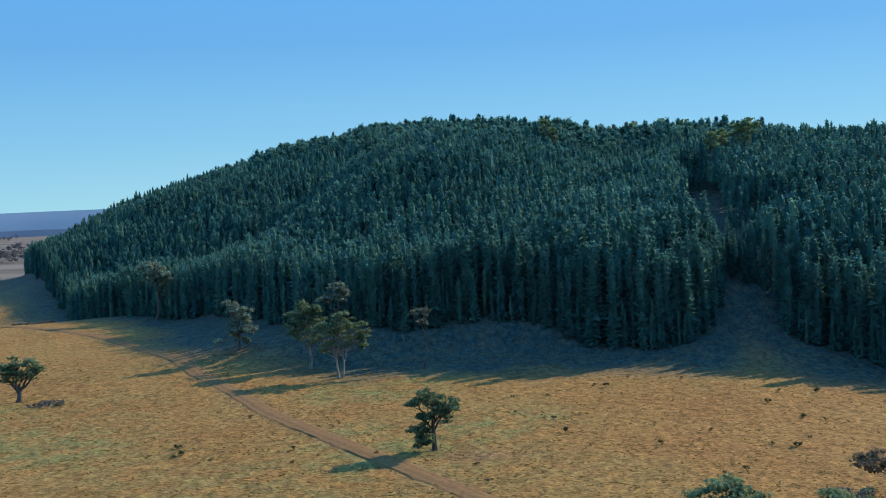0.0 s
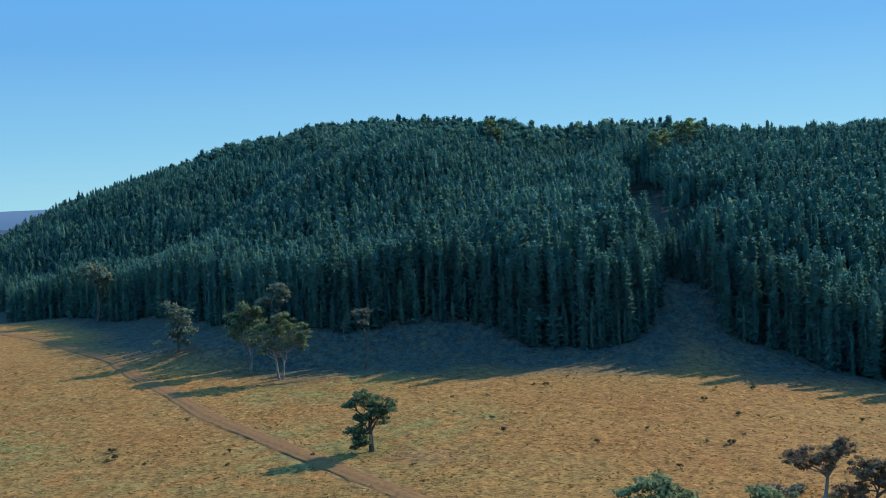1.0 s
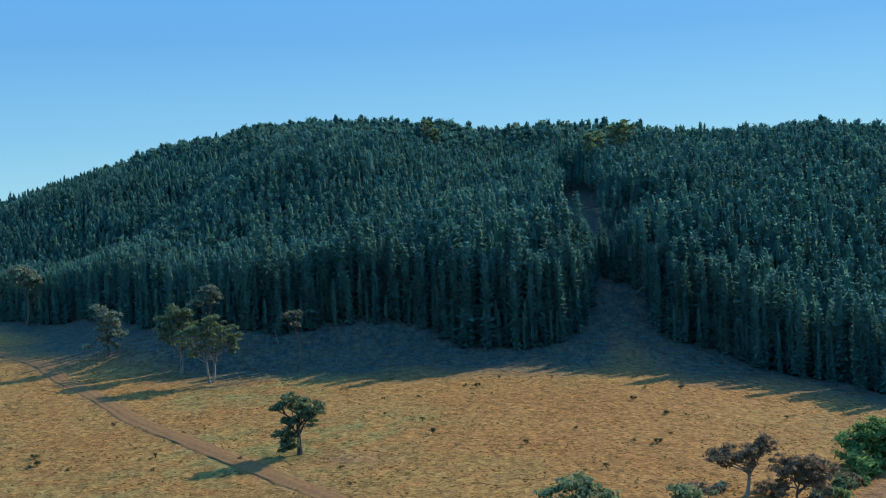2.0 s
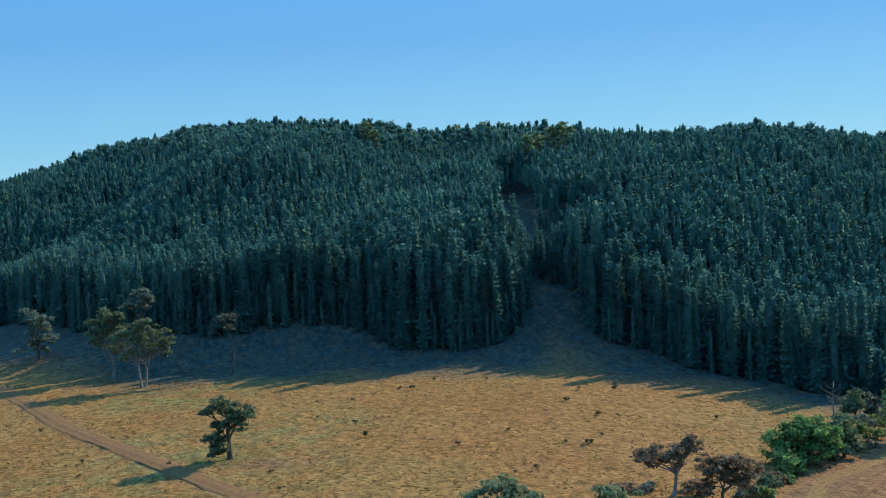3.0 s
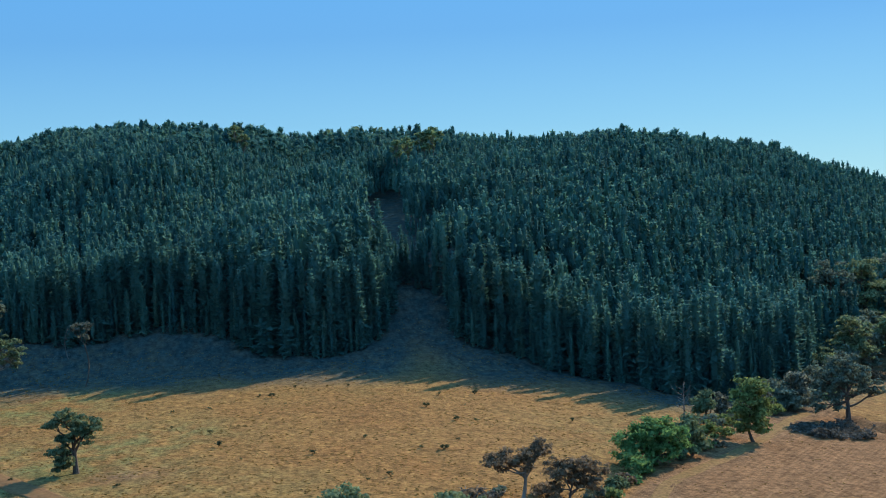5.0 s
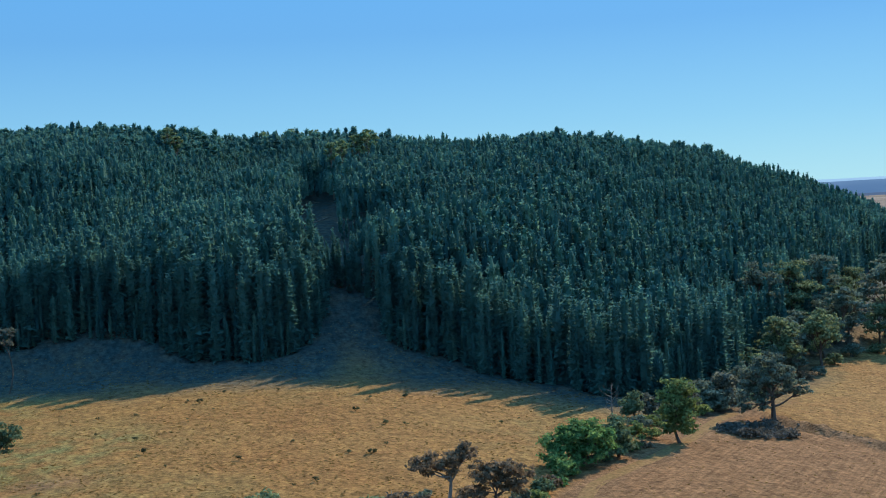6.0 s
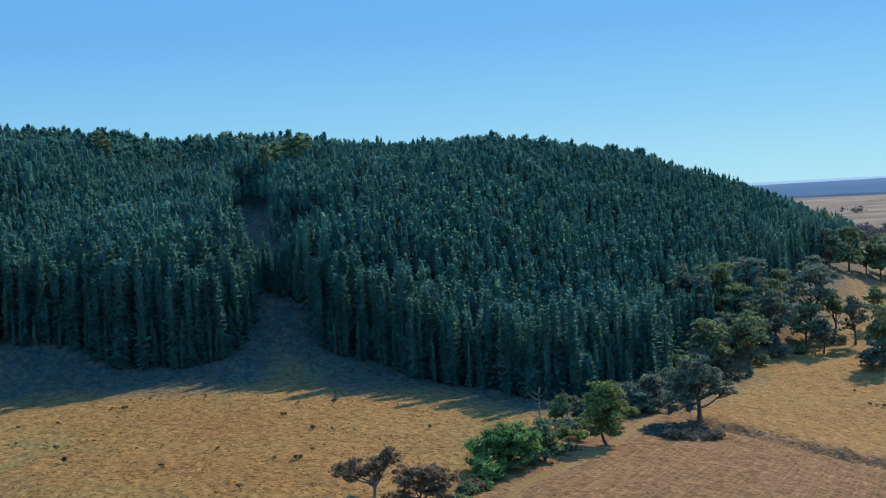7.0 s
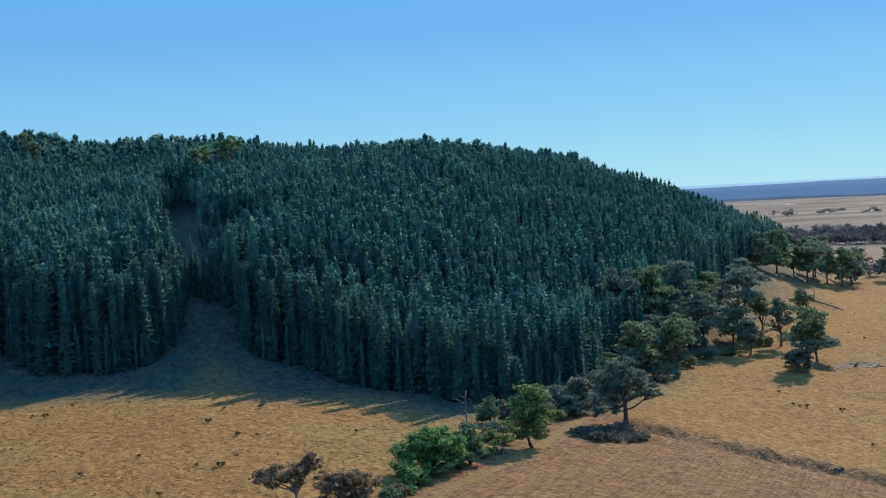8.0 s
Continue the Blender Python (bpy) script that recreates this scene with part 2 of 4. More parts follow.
def near_line(x, y, line):
    """Distance from points to a line of plan points."""
    d = np.full(np.shape(x), 1e9)
    for (ax, ay), (bx, by) in zip(line, line[1:]):
        ux, uy = bx - ax, by - ay
        t = np.clip(((x - ax) * ux + (y - ay) * uy) / (ux * ux + uy * uy), 0, 1)
        d = np.minimum(d, np.hypot(x - ax - t * ux, y - ay - t * uy))
    return d


def raw_mesh(name, verts, tris, mat, smooth=False):
    """A mesh from arrays of corners and triangles (or quads)."""
    me = bpy.data.meshes.new(name)
    verts, tris = np.asarray(verts, np.float32), np.asarray(tris, np.int32)
    k = tris.shape[1]
    me.vertices.add(len(verts))
    me.vertices.foreach_set("co", verts.ravel())
    me.loops.add(tris.size)
    me.loops.foreach_set("vertex_index", tris.ravel())
    me.polygons.add(len(tris))
    me.polygons.foreach_set("loop_start", np.arange(0, tris.size, k, dtype=np.int32))
    me.polygons.foreach_set("use_smooth", np.full(len(tris), smooth))
    me.update(calc_edges=True)
    me.materials.append(mat)
    return me


TRACK = [(-212, 512), (-187, 495), (-171, 480), (-153, 461), (-135, 440), (-119, 416), (-96, 377), (-73.5, 332), (-56, 297), (-40.7, 262.5), (-28.3, 242), (-17.5, 223), (-6.2, 204.5), (3.5, 188), (16, 168), (30, 140), (48, 100)]
FARM_ROAD = [(75, 150), (97, 186), (121, 207), (140, 226), (155, 243), (163, 250)]
BANK = [(170, 243), (177, 225.5), (181.5, 208.5), (187.7, 195.5), (192.4, 182.5), (203, 160), (215, 130)]
HEDGE = [(60, 150), (86, 182), (101, 200), (122, 221), (146, 250), (166, 262), (205, 296)]


def side(x, y):
    """Positive on the brown paddock's side of the hedge."""
    k = np.interp(y, [c[1] for c in HEDGE], [c[0] for c in HEDGE])
    return x - k


def axis(stops):
    out = []
    for a, b, step in stops:
        out += list(np.arange(a, b, step))
    return np.array(out + [stops[-1][1]], float)


def build_ground():
    gx = axis([(-4900, -1200, 185), (-1200, -260, 20), (-260, 330, 1.9), (330, 800, 10), (800, 1600, 40), (1600, 4900, 150)])
    gy = axis([(-900, 120, 60), (120, 170, 4), (170, 340, 1.5), (340, 536, 3), (536, 1300, 15), (1300, 4950, 110)])
    X, Y = np.meshgrid(gx, gy)
    near = np.clip(1 - np.maximum(np.abs(X - 40) - 260, 0) / 60, 0, 1) * np.clip(1 - np.maximum(Y - 330, 0) / 60, 0, 1)
    near *= 1 - 0.9 * np.exp(-(np.minimum(near_line(X, Y, TRACK), near_line(X, Y, FARM_ROAD)) / 4.5) ** 2)
    Z = land(X, Y) + near * (0.34 * (vnoise(X, Y, 7, 1) - 0.5) + 0.42 * (vnoise(X, Y, 3.2, 2) - 0.5))
    bank = near_line(X, Y, BANK)
    Z += 1.5 * np.exp(-(bank / 1.9) ** 2) * near * (0.4 + vnoise(X, Y, 4, 5)) - 0.7 * np.exp(-((bank - 3.4) / 1.7) ** 2) * near * (side(X, Y) > 0)
    far = np.clip((np.hypot(X, Y) - 900) / 1500, 0, 1)
    Z += far * 10 * (vnoise(X, Y, 700, 3) - 0.6)
    nx, ny = len(gx), len(gy)
    idx = np.arange(nx * ny).reshape(ny, nx)
    quads = np.stack([idx[:-1, :-1], idx[:-1, 1:], idx[1:, 1:], idx[1:, :-1]], -1).reshape(-1, 4)
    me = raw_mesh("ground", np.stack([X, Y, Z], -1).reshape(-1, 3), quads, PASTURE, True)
    # colours of the sward
    s = side(X, Y)
    red = np.clip(s / 5, 0, 1) * np.clip(1 - near_line(X, Y, [(280, 400), (200, 262), (180, 235), (200, 150)]) / 1e3, 0, 1)
    upper = np.clip((X - np.interp(Y, [c[1] for c in BANK[::-1]], [c[0] for c in BANK[::-1]])) / 3, 0, 1)
    red = red * (1 - 0.8 * upper) * (Y < 330)
    red += 0.2 * ease((X - 10) / 110) * (s < 0) * (Y < 330)
    green = np.clip(2.2 * vnoise(X, Y, 38, 4) - 0.95, 0, 1) * np.clip(1.3 - np.abs(Y - 255) / 70, 0, 1) * (s < 0)
    green += 0.5 * np.exp(-(near_line(X, Y, HEDGE) / 5) ** 2) + 0.5 * np.clip(1 - np.abs(Y - np.interp(X, EX, EY) + 25) / 40, 0, 1) * vnoise(X, Y, 22, 9)
    green += np.exp(-((X - 14) / 14) ** 2 - ((Y - 248) / 13) ** 2) + 0.9 * np.exp(-((X + 20) / 22) ** 2 - ((Y - 285) / 15) ** 2)
    green += 0.2 * np.clip((30 - X) / 90, 0, 1)
    dirt = np.exp(-(near_line(X, Y, TRACK) / 2.6) ** 2) * 0.8 + np.exp(-(near_line(X, Y, FARM_ROAD) / 3.5) ** 2) * 0.7 + np.exp(-((bank - 0.5) / 1.8) ** 2)
    dirt += 0.85 * np.exp(-((X - 5) / 8) ** 2 - ((Y - 216) / 5) ** 2) + 0.5 * np.clip(knoll(X, Y) / 6, 0, 1)
    inside = (Y > np.interp(X, EX, EY)) & (X < 545) & (X > -420) & (Y < 1200)
    dirt = np.where(inside, 0.0, dirt)
    tone = np.stack([red, np.clip(green, 0, 1), np.clip(dirt, 0, 1), np.ones_like(X)], -1).astype(np.float32)
    # dark ground carried past the edge, painting in the shade before the pines
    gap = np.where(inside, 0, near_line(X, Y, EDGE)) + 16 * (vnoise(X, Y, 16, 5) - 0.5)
    litter_shade = np.clip(1 - (gap - np.interp(X, [-130, -80, 20, 40, 80, 95, 110, 150, 190], [10, 26, 24, 8, 8, 14, 10, 8, 2])) / 24, 0, 1)
    # grows with distance, as the painted haze does
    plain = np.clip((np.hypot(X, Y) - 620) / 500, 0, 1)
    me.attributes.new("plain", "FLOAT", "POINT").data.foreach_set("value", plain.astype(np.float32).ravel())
    me.attributes.new("litter_shade", "FLOAT", "POINT").data.foreach_set("value", litter_shade.astype(np.float32).ravel())
    me.attributes.new("tone", "FLOAT_COLOR", "POINT").data.foreach_set("color", tone.ravel())
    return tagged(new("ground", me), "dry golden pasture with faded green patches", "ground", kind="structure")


build_ground()


def strip(name, line, half, lift, mat, ruts):
    """A track laid on the ground: cross-section with two worn ruts."""
    pts = []
    for (ax, ay), (bx, by) in zip(line, line[1:]):
        k = max(1, int(math.hypot(bx - ax, by - ay) / 1.5))
        pts += [(ax + (bx - ax) * i / k, ay + (by - ay) * i / k) for i in range(k)]
    P = np.array(pts + [line[-1]])
    for _ in range(12):
        P[1:-1] = (P[:-2] + 2 * P[1:-1] + P[2:]) / 4
    D = np.gradient(P, axis=0)
    D /= np.linalg.norm(D, axis=1)[:, None]
    N = np.stack([D[:, 1], -D[:, 0]], -1)
    across = ruts
    rows = []
    for u, dz in across:
        w = half * u * (1 + 0.25 * (vnoise(P[:, 0], P[:, 1], 4, 7 + int(u * 10)) - 0.5))
        Q = P + N * w[:, None]
        rows.append(np.stack([Q[:, 0], Q[:, 1], land(Q[:, 0], Q[:, 1]) + lift + dz + 0.05 * (vnoise(Q[:, 0], Q[:, 1], 1.2, 8) - 0.5)], -1))
    V = np.stack(rows, 1)
    m, k = V.shape[:2]
    idx = np.arange(m * k).reshape(m, k)
    quads = np.stack([idx[:-1, :-1], idx[:-1, 1:], idx[1:, 1:], idx[1:, :-1]], -1).reshape(-1, 4)
    return new(name, raw_mesh(name, V.reshape(-1, 3), quads, mat, True))


RUTS = [(-1.15, -0.2), (-0.95, -0.02), (-0.7, -0.07), (-0.5, -0.07), (-0.3, 0.0), (0, 0.03), (0.3, 0.0), (0.5, -0.07), (0.7, -0.07), (0.95, -0.02), (1.15, -0.2)]
tagged(strip("dirt_track", TRACK, 2.1, 0.22, DIRT, RUTS), "worn red-brown dirt track across the pasture", "track", kind="structure")
tagged(strip("dirt_track", FARM_ROAD, 1.3, 0.09, FAINT, RUTS), "faint dirt farm road along the hedgerow", "track", kind="structure")


# ---- plants ----
def tube(points, radii, sides=6):
    """A tapered limb through points: corners and triangles."""
    P, R = np.asarray(points, float), np.asarray(radii, float)
    D = np.gradient(P, axis=0)
    D /= np.linalg.norm(D, axis=1)[:, None] + 1e-9
    ref = np.where(np.abs(D[:, 2:3]) > 0.9, np.array([[1.0, 0, 0]]), np.array([[0, 0, 1.0]]))
    A = np.cross(D, ref)
    A /= np.linalg.norm(A, axis=1)[:, None]
    B = np.cross(D, A)
    ang = np.arange(sides) * 2 * math.pi / sides
    V = P[:, None] + R[:, None, None] * (np.cos(ang)[None, :, None] * A[:, None] + np.sin(ang)[None, :, None] * B[:, None])
    F = []
    for i in range(len(P) - 1):
        for k in range(sides):
            a, b = i * sides + k, i * sides + (k + 1) % sides
            F += [(a, b, b + sides), (a, b + sides, a + sides)]
    return V.reshape(-1, 3), np.array(F)


def joined(pieces):
    V, F, n = [], [], 0
    for v, f in pieces:
        V.append(v)
        F.append(f + n)
        n += len(v)
    return np.concatenate(V), np.concatenate(F)


def sprays(rng, centres, out, size, up=0.4, long=1.7):
    """Small bent leaf sprays, two triangles each, at centres, facing roughly along out."""
    n = len(centres)
    nrm = out + rng.normal(0, 0.55, (n, 3)) + np.array([0, 0, up])
    nrm /= np.linalg.norm(nrm, axis=1)[:, None]
    a = np.cross(nrm, rng.normal(0, 1, (n, 3)))
    a /= np.linalg.norm(a, axis=1)[:, None] + 1e-9
    b = np.cross(nrm, a)
    s = size * rng.uniform(0.6, 1.35, (n, 1))
    V = np.stack([centres - a * s * long / 2, centres + b * s * 0.5 + nrm * s * 0.12, centres + a * s * long / 2 - nrm * s * 0.2, centres - b * s * 0.5 + nrm * s * 0.12], 1)
    k = np.arange(n)[:, None] * 4
    F = np.stack([k + [0, 1, 3], k + [1, 2, 3]], 1).reshape(-1, 3)
    return V.reshape(-1, 3), F


def clump(rng, centre, r, n, size, flat=0.65):
    """A cushion of leaf sprays round a twig's end, open below."""
    d = rng.normal(0, 1, (n, 3))
    d /= np.linalg.norm(d, axis=1)[:, None]
    d[:, 2] = np.where(d[:, 2] < -0.25, -d[:, 2] * 0.6, d[:, 2])
    rad = r * rng.uniform(0.3, 1.25, (n, 1)) * (1 + 0.25 * np.sin(d[:, :1] * 5 + centre[0]) * np.cos(d[:, 1:2] * 4))
    return sprays(rng, np.asarray(centre) + d * rad * (1, 1, flat), d, size)


def part(name, data, mat, parent, label=""):
    v, f = data
    ob = new(name, raw_mesh(name, v, f, mat))
    ob.parent = parent
    return tagged(ob, label) if label else ob


def bend(a, b, rng, sag=0.12, n=5):
    a, b = np.asarray(a, float), np.asarray(b, float)
    t = np.linspace(0, 1, n)[:, None]
    off = rng.normal(0, sag, 3) * np.linalg.norm(b - a)
    return a + (b - a) * t + off * np.sin(t * math.pi)


def gum_tree(x, y, high, masses, label, leaf=None, trunk=None, stems=((0, 0),), girth=0.3, fork=0.45, seed=1, name="gum_tree", category="tree", spray=0.42, density=21, sink=0.15):
    """A gum: stems, forking limbs and cushions of leaves. masses: (dx, dy, height, radius, how many cushions, cushion radius)."""
    rng = np.random.default_rng(seed)
    tree = new(name)
    tree.location = spot(x, y, sink)
    stem_wood, limb_wood, green = [], {}, []
    tips = []
    less = float(rise(x, y))
    high -= less
    for dx, dy, z, r, k, rc in masses:
        for _ in range(round(k * 1.5)):
            d = rng.normal(0, 1, 3)
            d /= np.linalg.norm(d)
            p = np.array([dx, dy * 1.0, z - less]) + d * r * 1.32 * rng.uniform(0.3, 1.0) * (1, 1.1, 0.68)
            tips.append((p, rc * rng.uniform(0.6, 1.3), np.array([dx, dy, z - less])))
    for sxo, syo in stems:
        base = np.array([sxo, syo, 0.0])
        top = np.array([sxo * 1.6 + rng.normal(0, 0.3), syo * 1.6 + rng.normal(0, 0.3), high * fork])
        pts = bend(base, top, rng, 0.05, 6)
        stem_wood.append(tube(pts, np.linspace(girth * 1.35, girth * 0.75, 6) * np.array([1.25, 1, 1, 1, 1, 1]), 8))
        limbs = {}
        for p, rc, mid in tips:
            if len(stems) > 1 and rng.random() < 0.35:
                continue
            key = tuple(np.round(mid, 1))
            pieces = limb_wood.setdefault((sxo, syo, key), [])
            if key not in limbs:
                start = pts[rng.integers(3, 6)]
                joint = start + (mid - start) * 0.62
                limbs[key] = joint
                pieces.append(tube(bend(start, joint, rng, 0.10), np.linspace(girth * 0.62, girth * 0.34, 5), 6))
            if rng.random() < 0.6:
                pieces.append(tube(bend(limbs[key], p, rng, 0.1, 4), np.linspace(girth * 0.28, girth * 0.07, 4), 5))
    for p, rc, mid in tips:
        green.append(clump(rng, p, rc, max(10, int(density * rc * rc / (spray * spray) * 0.32)), spray))
    if spray < 0.6:
        stem = part("trunk", joined(stem_wood), trunk or GUM_BARK, tree)
        for pieces in limb_wood.values():
            part("limb", joined(pieces), trunk or GUM_BARK, stem)
    else:
        part("trunk", joined(stem_wood + sum(limb_wood.values(), [])), trunk or GUM_BARK, tree)
    part("crown", joined(green), leaf or GUM, tree)
    return tagged(tree, label, category)


def shrub(x, y, high, wide, label, leaf, seed=1, spray=0.45, cushions=26, name="shrub", density=30, stems=5, category="shrub"):
    """A bush that is leafy to the ground."""
    rng = np.random.default_rng(seed)
    bush = new(name)
    bush.location = spot(x, y, 0.1)
    wood, green = [], []
    for k in range(cushions):
        a, u = rng.uniform(0, 2 * math.pi), math.sqrt(rng.uniform(0.02, 1))
        z = high * (0.12 + 0.74 * rng.uniform(0, 1) * math.sqrt(max(0.05, 1 - u * u * 0.85)))
        p = (wide / 2 * u * math.cos(a) * 0.85, wide / 2 * u * math.sin(a) * 0.85, z)
        rc = 0.20 * (wide + high) / 2 * rng.uniform(0.7, 1.3)
        green.append(clump(rng, p, rc, max(12, int(density * rc * rc / (spray * spray) * 0.32)), spray, 0.75))
        if k < stems:
            wood.append(tube(bend((rng.normal(0, 0.2), rng.normal(0, 0.2), 0), p, rng, 0.08, 4), np.linspace(0.09, 0.025, 4) * high / 4, 5))
    part("stems", joined(wood), DARK_BARK, bush)
    part("foliage", joined(green), leaf, bush)
    return tagged(bush, label, category)


# ---- pines ----
def pine_shape(rng, boughs, slim, low, sides=5, long=1.0, dense=0.62, root=0.35, blunt=0.46):
    """Unit-high pine: trunk and crown as corner and triangle arrays. The crown is a slim dense body with
    boughs round it, each a flat pointed spray that stands out or droops a little, in loose whorls."""
    lean = rng.normal(0, 0.012, 2)
    trunk = tube([(0, 0, 0), (lean[0] * 0.5, lean[1] * 0.5, 0.5), (lean[0], lean[1], 0.9)], [0.013, 0.009, 0.002], 5)

    def reach(u):
        return slim * (0.22 + 0.78 * (1 - u) ** blunt) * np.minimum(1.0, 0.8 + 1.5 * u)

    body = []
    for u in (0.0, 0.3, 0.62, 0.88):
        a = rng.uniform(0, 6.283) + np.arange(sides) * 2 * math.pi / sides
        r = dense * reach(u) * rng.uniform(0.75, 1.25, sides)
        body.append(np.stack([np.cos(a) * r, np.sin(a) * r, low + (0.97 - low) * u + rng.uniform(-0.012, 0.012, sides)], -1))
    B = np.concatenate(body + [np.array([[0, 0, 0.985]])])
    F = []
    for i in range(3):
        for q in range(sides):
            a, b = i * sides + q, i * sides + (q + 1) % sides
            F += [(a, b, b + sides), (a, b + sides, a + sides)]
    F += [(3 * sides + q, 3 * sides + (q + 1) % sides, 4 * sides) for q in range(sides)]
    u = 1 - (1 - rng.random(boughs)) ** 0.8
    tiers = np.round((0.97 - low) / 0.055)
    u = np.clip(0.65 * np.round(u * tiers) / tiers + 0.35 * u + rng.normal(0, 0.008, boughs), 0, 0.985)
    z = low + (0.985 - low) * u
    ang = rng.uniform(0, 6.283, boughs)
    lobe = 1 + 0.25 * np.sin(ang * 2 + 9 * u + rng.uniform(0, 6)) * (1 - u)
    r = reach(u) * lobe * rng.uniform(0.75, 1.2, boughs)
    c, d = np.cos(ang), np.sin(ang)
    w = slim * long * rng.uniform(0.2, 0.42, boughs) * (1.05 - 0.45 * u)
    roll = rng.normal(0, 0.5, boughs) * w
    up = rng.uniform(-0.45, 0.35, boughs) * r + 0.5 * u * r
    inner = root * r
    V = np.stack([
        np.stack([c * inner - d * w, d * inner + c * w, z + roll], -1),
        np.stack([c * inner + d * w, d * inner - c * w, z - roll], -1),
        np.stack([c * r, d * r, z + up], -1)], 1).reshape(-1, 3)
    T = np.arange(boughs * 3).reshape(-1, 3)
    V, F = joined([(B, np.array(F)), (V, T)])
    V[:, :2] += lean * V[:, 2:]
    return trunk, (V, F)


def build_forest():
    rng = np.random.default_rng(4)
    near_shapes = [pine_shape(rng, 480, rng.uniform(0.085, 0.105), rng.uniform(0.0, 0.03), 7, 0.66, 0.52, 0.4) for _ in range(9)]
    far_shapes = [pine_shape(rng, 64, rng.uniform(0.08, 0.108), rng.uniform(0.34, 0.46)) for _ in range(9)]
    rim_shapes = [pine_shape(rng, 180, rng.uniform(0.085, 0.108), rng.uniform(0.0, 0.05), 6, 0.85, 0.55, 0.4) for _ in range(9)]
    crest_shapes = [pine_shape(rng, 80, rng.uniform(0.1, 0.15), rng.uniform(0.42, 0.6), 6, 0.8, 0.66, 0.4, 0.3) for _ in range(9)]
    back_shapes = [pine_shape(rng, 22, rng.uniform(0.085, 0.115), rng.uniform(0.4, 0.5)) for _ in range(9)]
    step = 3.7
    gx, gy = np.meshgrid(np.arange(-470, 560, step), np.arange(270, 1250, step))
    gx = gx + step * 0.5 * (np.arange(gx.shape[0])[:, None] % 2)
    x = (gx + rng.uniform(-1.5, 1.5, gx.shape)).ravel()
    y = (gy + rng.uniform(-1.5, 1.5, gx.shape)).ravel()
    k = knoll(x, y)
    edge = np.interp(x, EX, EY) + 11 * (vnoise(x, y, 12, 3) - 0.5)
    keep = (y > edge) & (k > -1) & (x < 545) & (x > -440)
    # the bare gully that runs up the hill, and the old clearing near its top
    gully = near_line(x, y, [(88, 335), (92, 378), (104, 392)])
    keep &= (gully > 5.0 + 6 * vnoise(x, y, 14, 6)) | (y > 347)
    keep &= near_line(x, y, [(86, 368), (95, 420), (103, 465), (109, 492)]) > (5.5 + 4.0 * vnoise(x, y, 10, 7)) * np.interp(y, [460, 500], [1.0, 0.45])
    keep &= vnoise(x, y, 11, 12) * 0.5 + rng.random(len(x)) * 0.5 > 0.10
    # the far side, which no one sees, stands thinner
    keep &= (y < np.where(x < 15, 915, 740)) & ((y < 680) | (x < 0) | (rng.random(len(x)) < 0.7)) & ((y < 640 + np.maximum(0, -x)) | (rng.random(len(x)) < 0.7))
    x, y, edge = x[keep], y[keep], edge[keep]
    fx = rng.uniform(-60, 200, 620)
    fe = np.interp(fx, EX, EY)
    fy = fe + rng.uniform(-1, 8, 620)
    fe = fe + 11 * (vnoise(fx, fy, 12, 3) - 0.5)
    ok = (fy > fe - 1) & (near_line(fx, fy, [(88, 335), (92, 378)]) > 9)
    young = np.concatenate([np.zeros(len(x), bool), np.ones(int(ok.sum()), bool)])
    x, y, edge = np.concatenate([x, fx[ok]]), np.concatenate([y, fy[ok]]), np.concatenate([edge, fe[ok]])
    z = land(x, y)
    h = 20.0 + 3.0 * (vnoise(x, y, 30, 2) - 0.5) * 2 + rng.normal(0, 1.9, len(x))
    h += 3.0 * np.exp(-((x - 100) / 14) ** 2 - ((y - 714) / 40) ** 2) - 3.5 * np.exp(-((x - 36) / 24) ** 2 - ((y - 648) / 45) ** 2) + 2.5 * np.exp(-((x - 78) / 16) ** 2 - ((y - 690) / 60) ** 2)
    h *= 1 - 0.5 * np.exp(-(near_line(x, y, [(88, 335), (92, 378), (104, 392)]) / 11) ** 2) - 0.45 * np.exp(-(near_line(x, y, [(97, 425), (104, 470), (112, 515)]) / 9) ** 2)
    # taller ones stand here and there along the plantation's edge
    h += (1.5 + 4.0 * ((x > 38) & (x < 82)) + 5.0 * (rng.random(len(x)) < 0.16)) * np.clip(1.6 - (y - edge) / 30, 0, 1) * (x > -45) * (x < 185)
    h += 2.5 * np.clip(1.6 - (y - edge) / 30, 0, 1) * (x > -180) * (x <= -45)
    h += 2.0 * np.exp(-((x + 70) / 60) ** 2 - ((y - 885) / 60) ** 2)
    h -= 2.6 * np.exp(-((x - 240) / 75) ** 2 - ((y - 590) / 70) ** 2) + 1.5 * ease((-120 - x) / 60) + 3.0 * ease((x - 350) / 70)
    h = np.where(young, rng.uniform(6, 16, len(x)), h)
    order = np.argsort(y - np.interp(x, EX, EY) + np.where((x < -20) | (x > 200), 60, 0) + 80 * young)
    turn = rng.uniform(0, 6.283, len(x))
    wide = rng.uniform(0.82, 1.28, len(x))
    own = rng.random(len(x))
    # along the skyline the crowns are broad and round
    top = z - np.interp(x, [-300, -70, 60, 150, 300, 420], [48, 70, 60, 60, 54, 36])
    crest = (top > 0) & (y < np.where(x < 0, 900, 720))
    single = set(order[:290].tolist())
    # the first rows, tree by tree
    protos = []
    for trunk, crown in near_shapes:
        me = raw_mesh("crown", crown[0], crown[1], PINE)
        me.attributes.new("own", "FLOAT", "POINT").data.foreach_set("value", np.full(len(crown[0]), rng.uniform(0.3, 0.6), np.float32))
        protos.append((raw_mesh("trunk", trunk[0], trunk[1], PINE_BARK), me))
    for i in order[:290]:
        tree = new("pine_tree")
        s = h[i] * 1.05
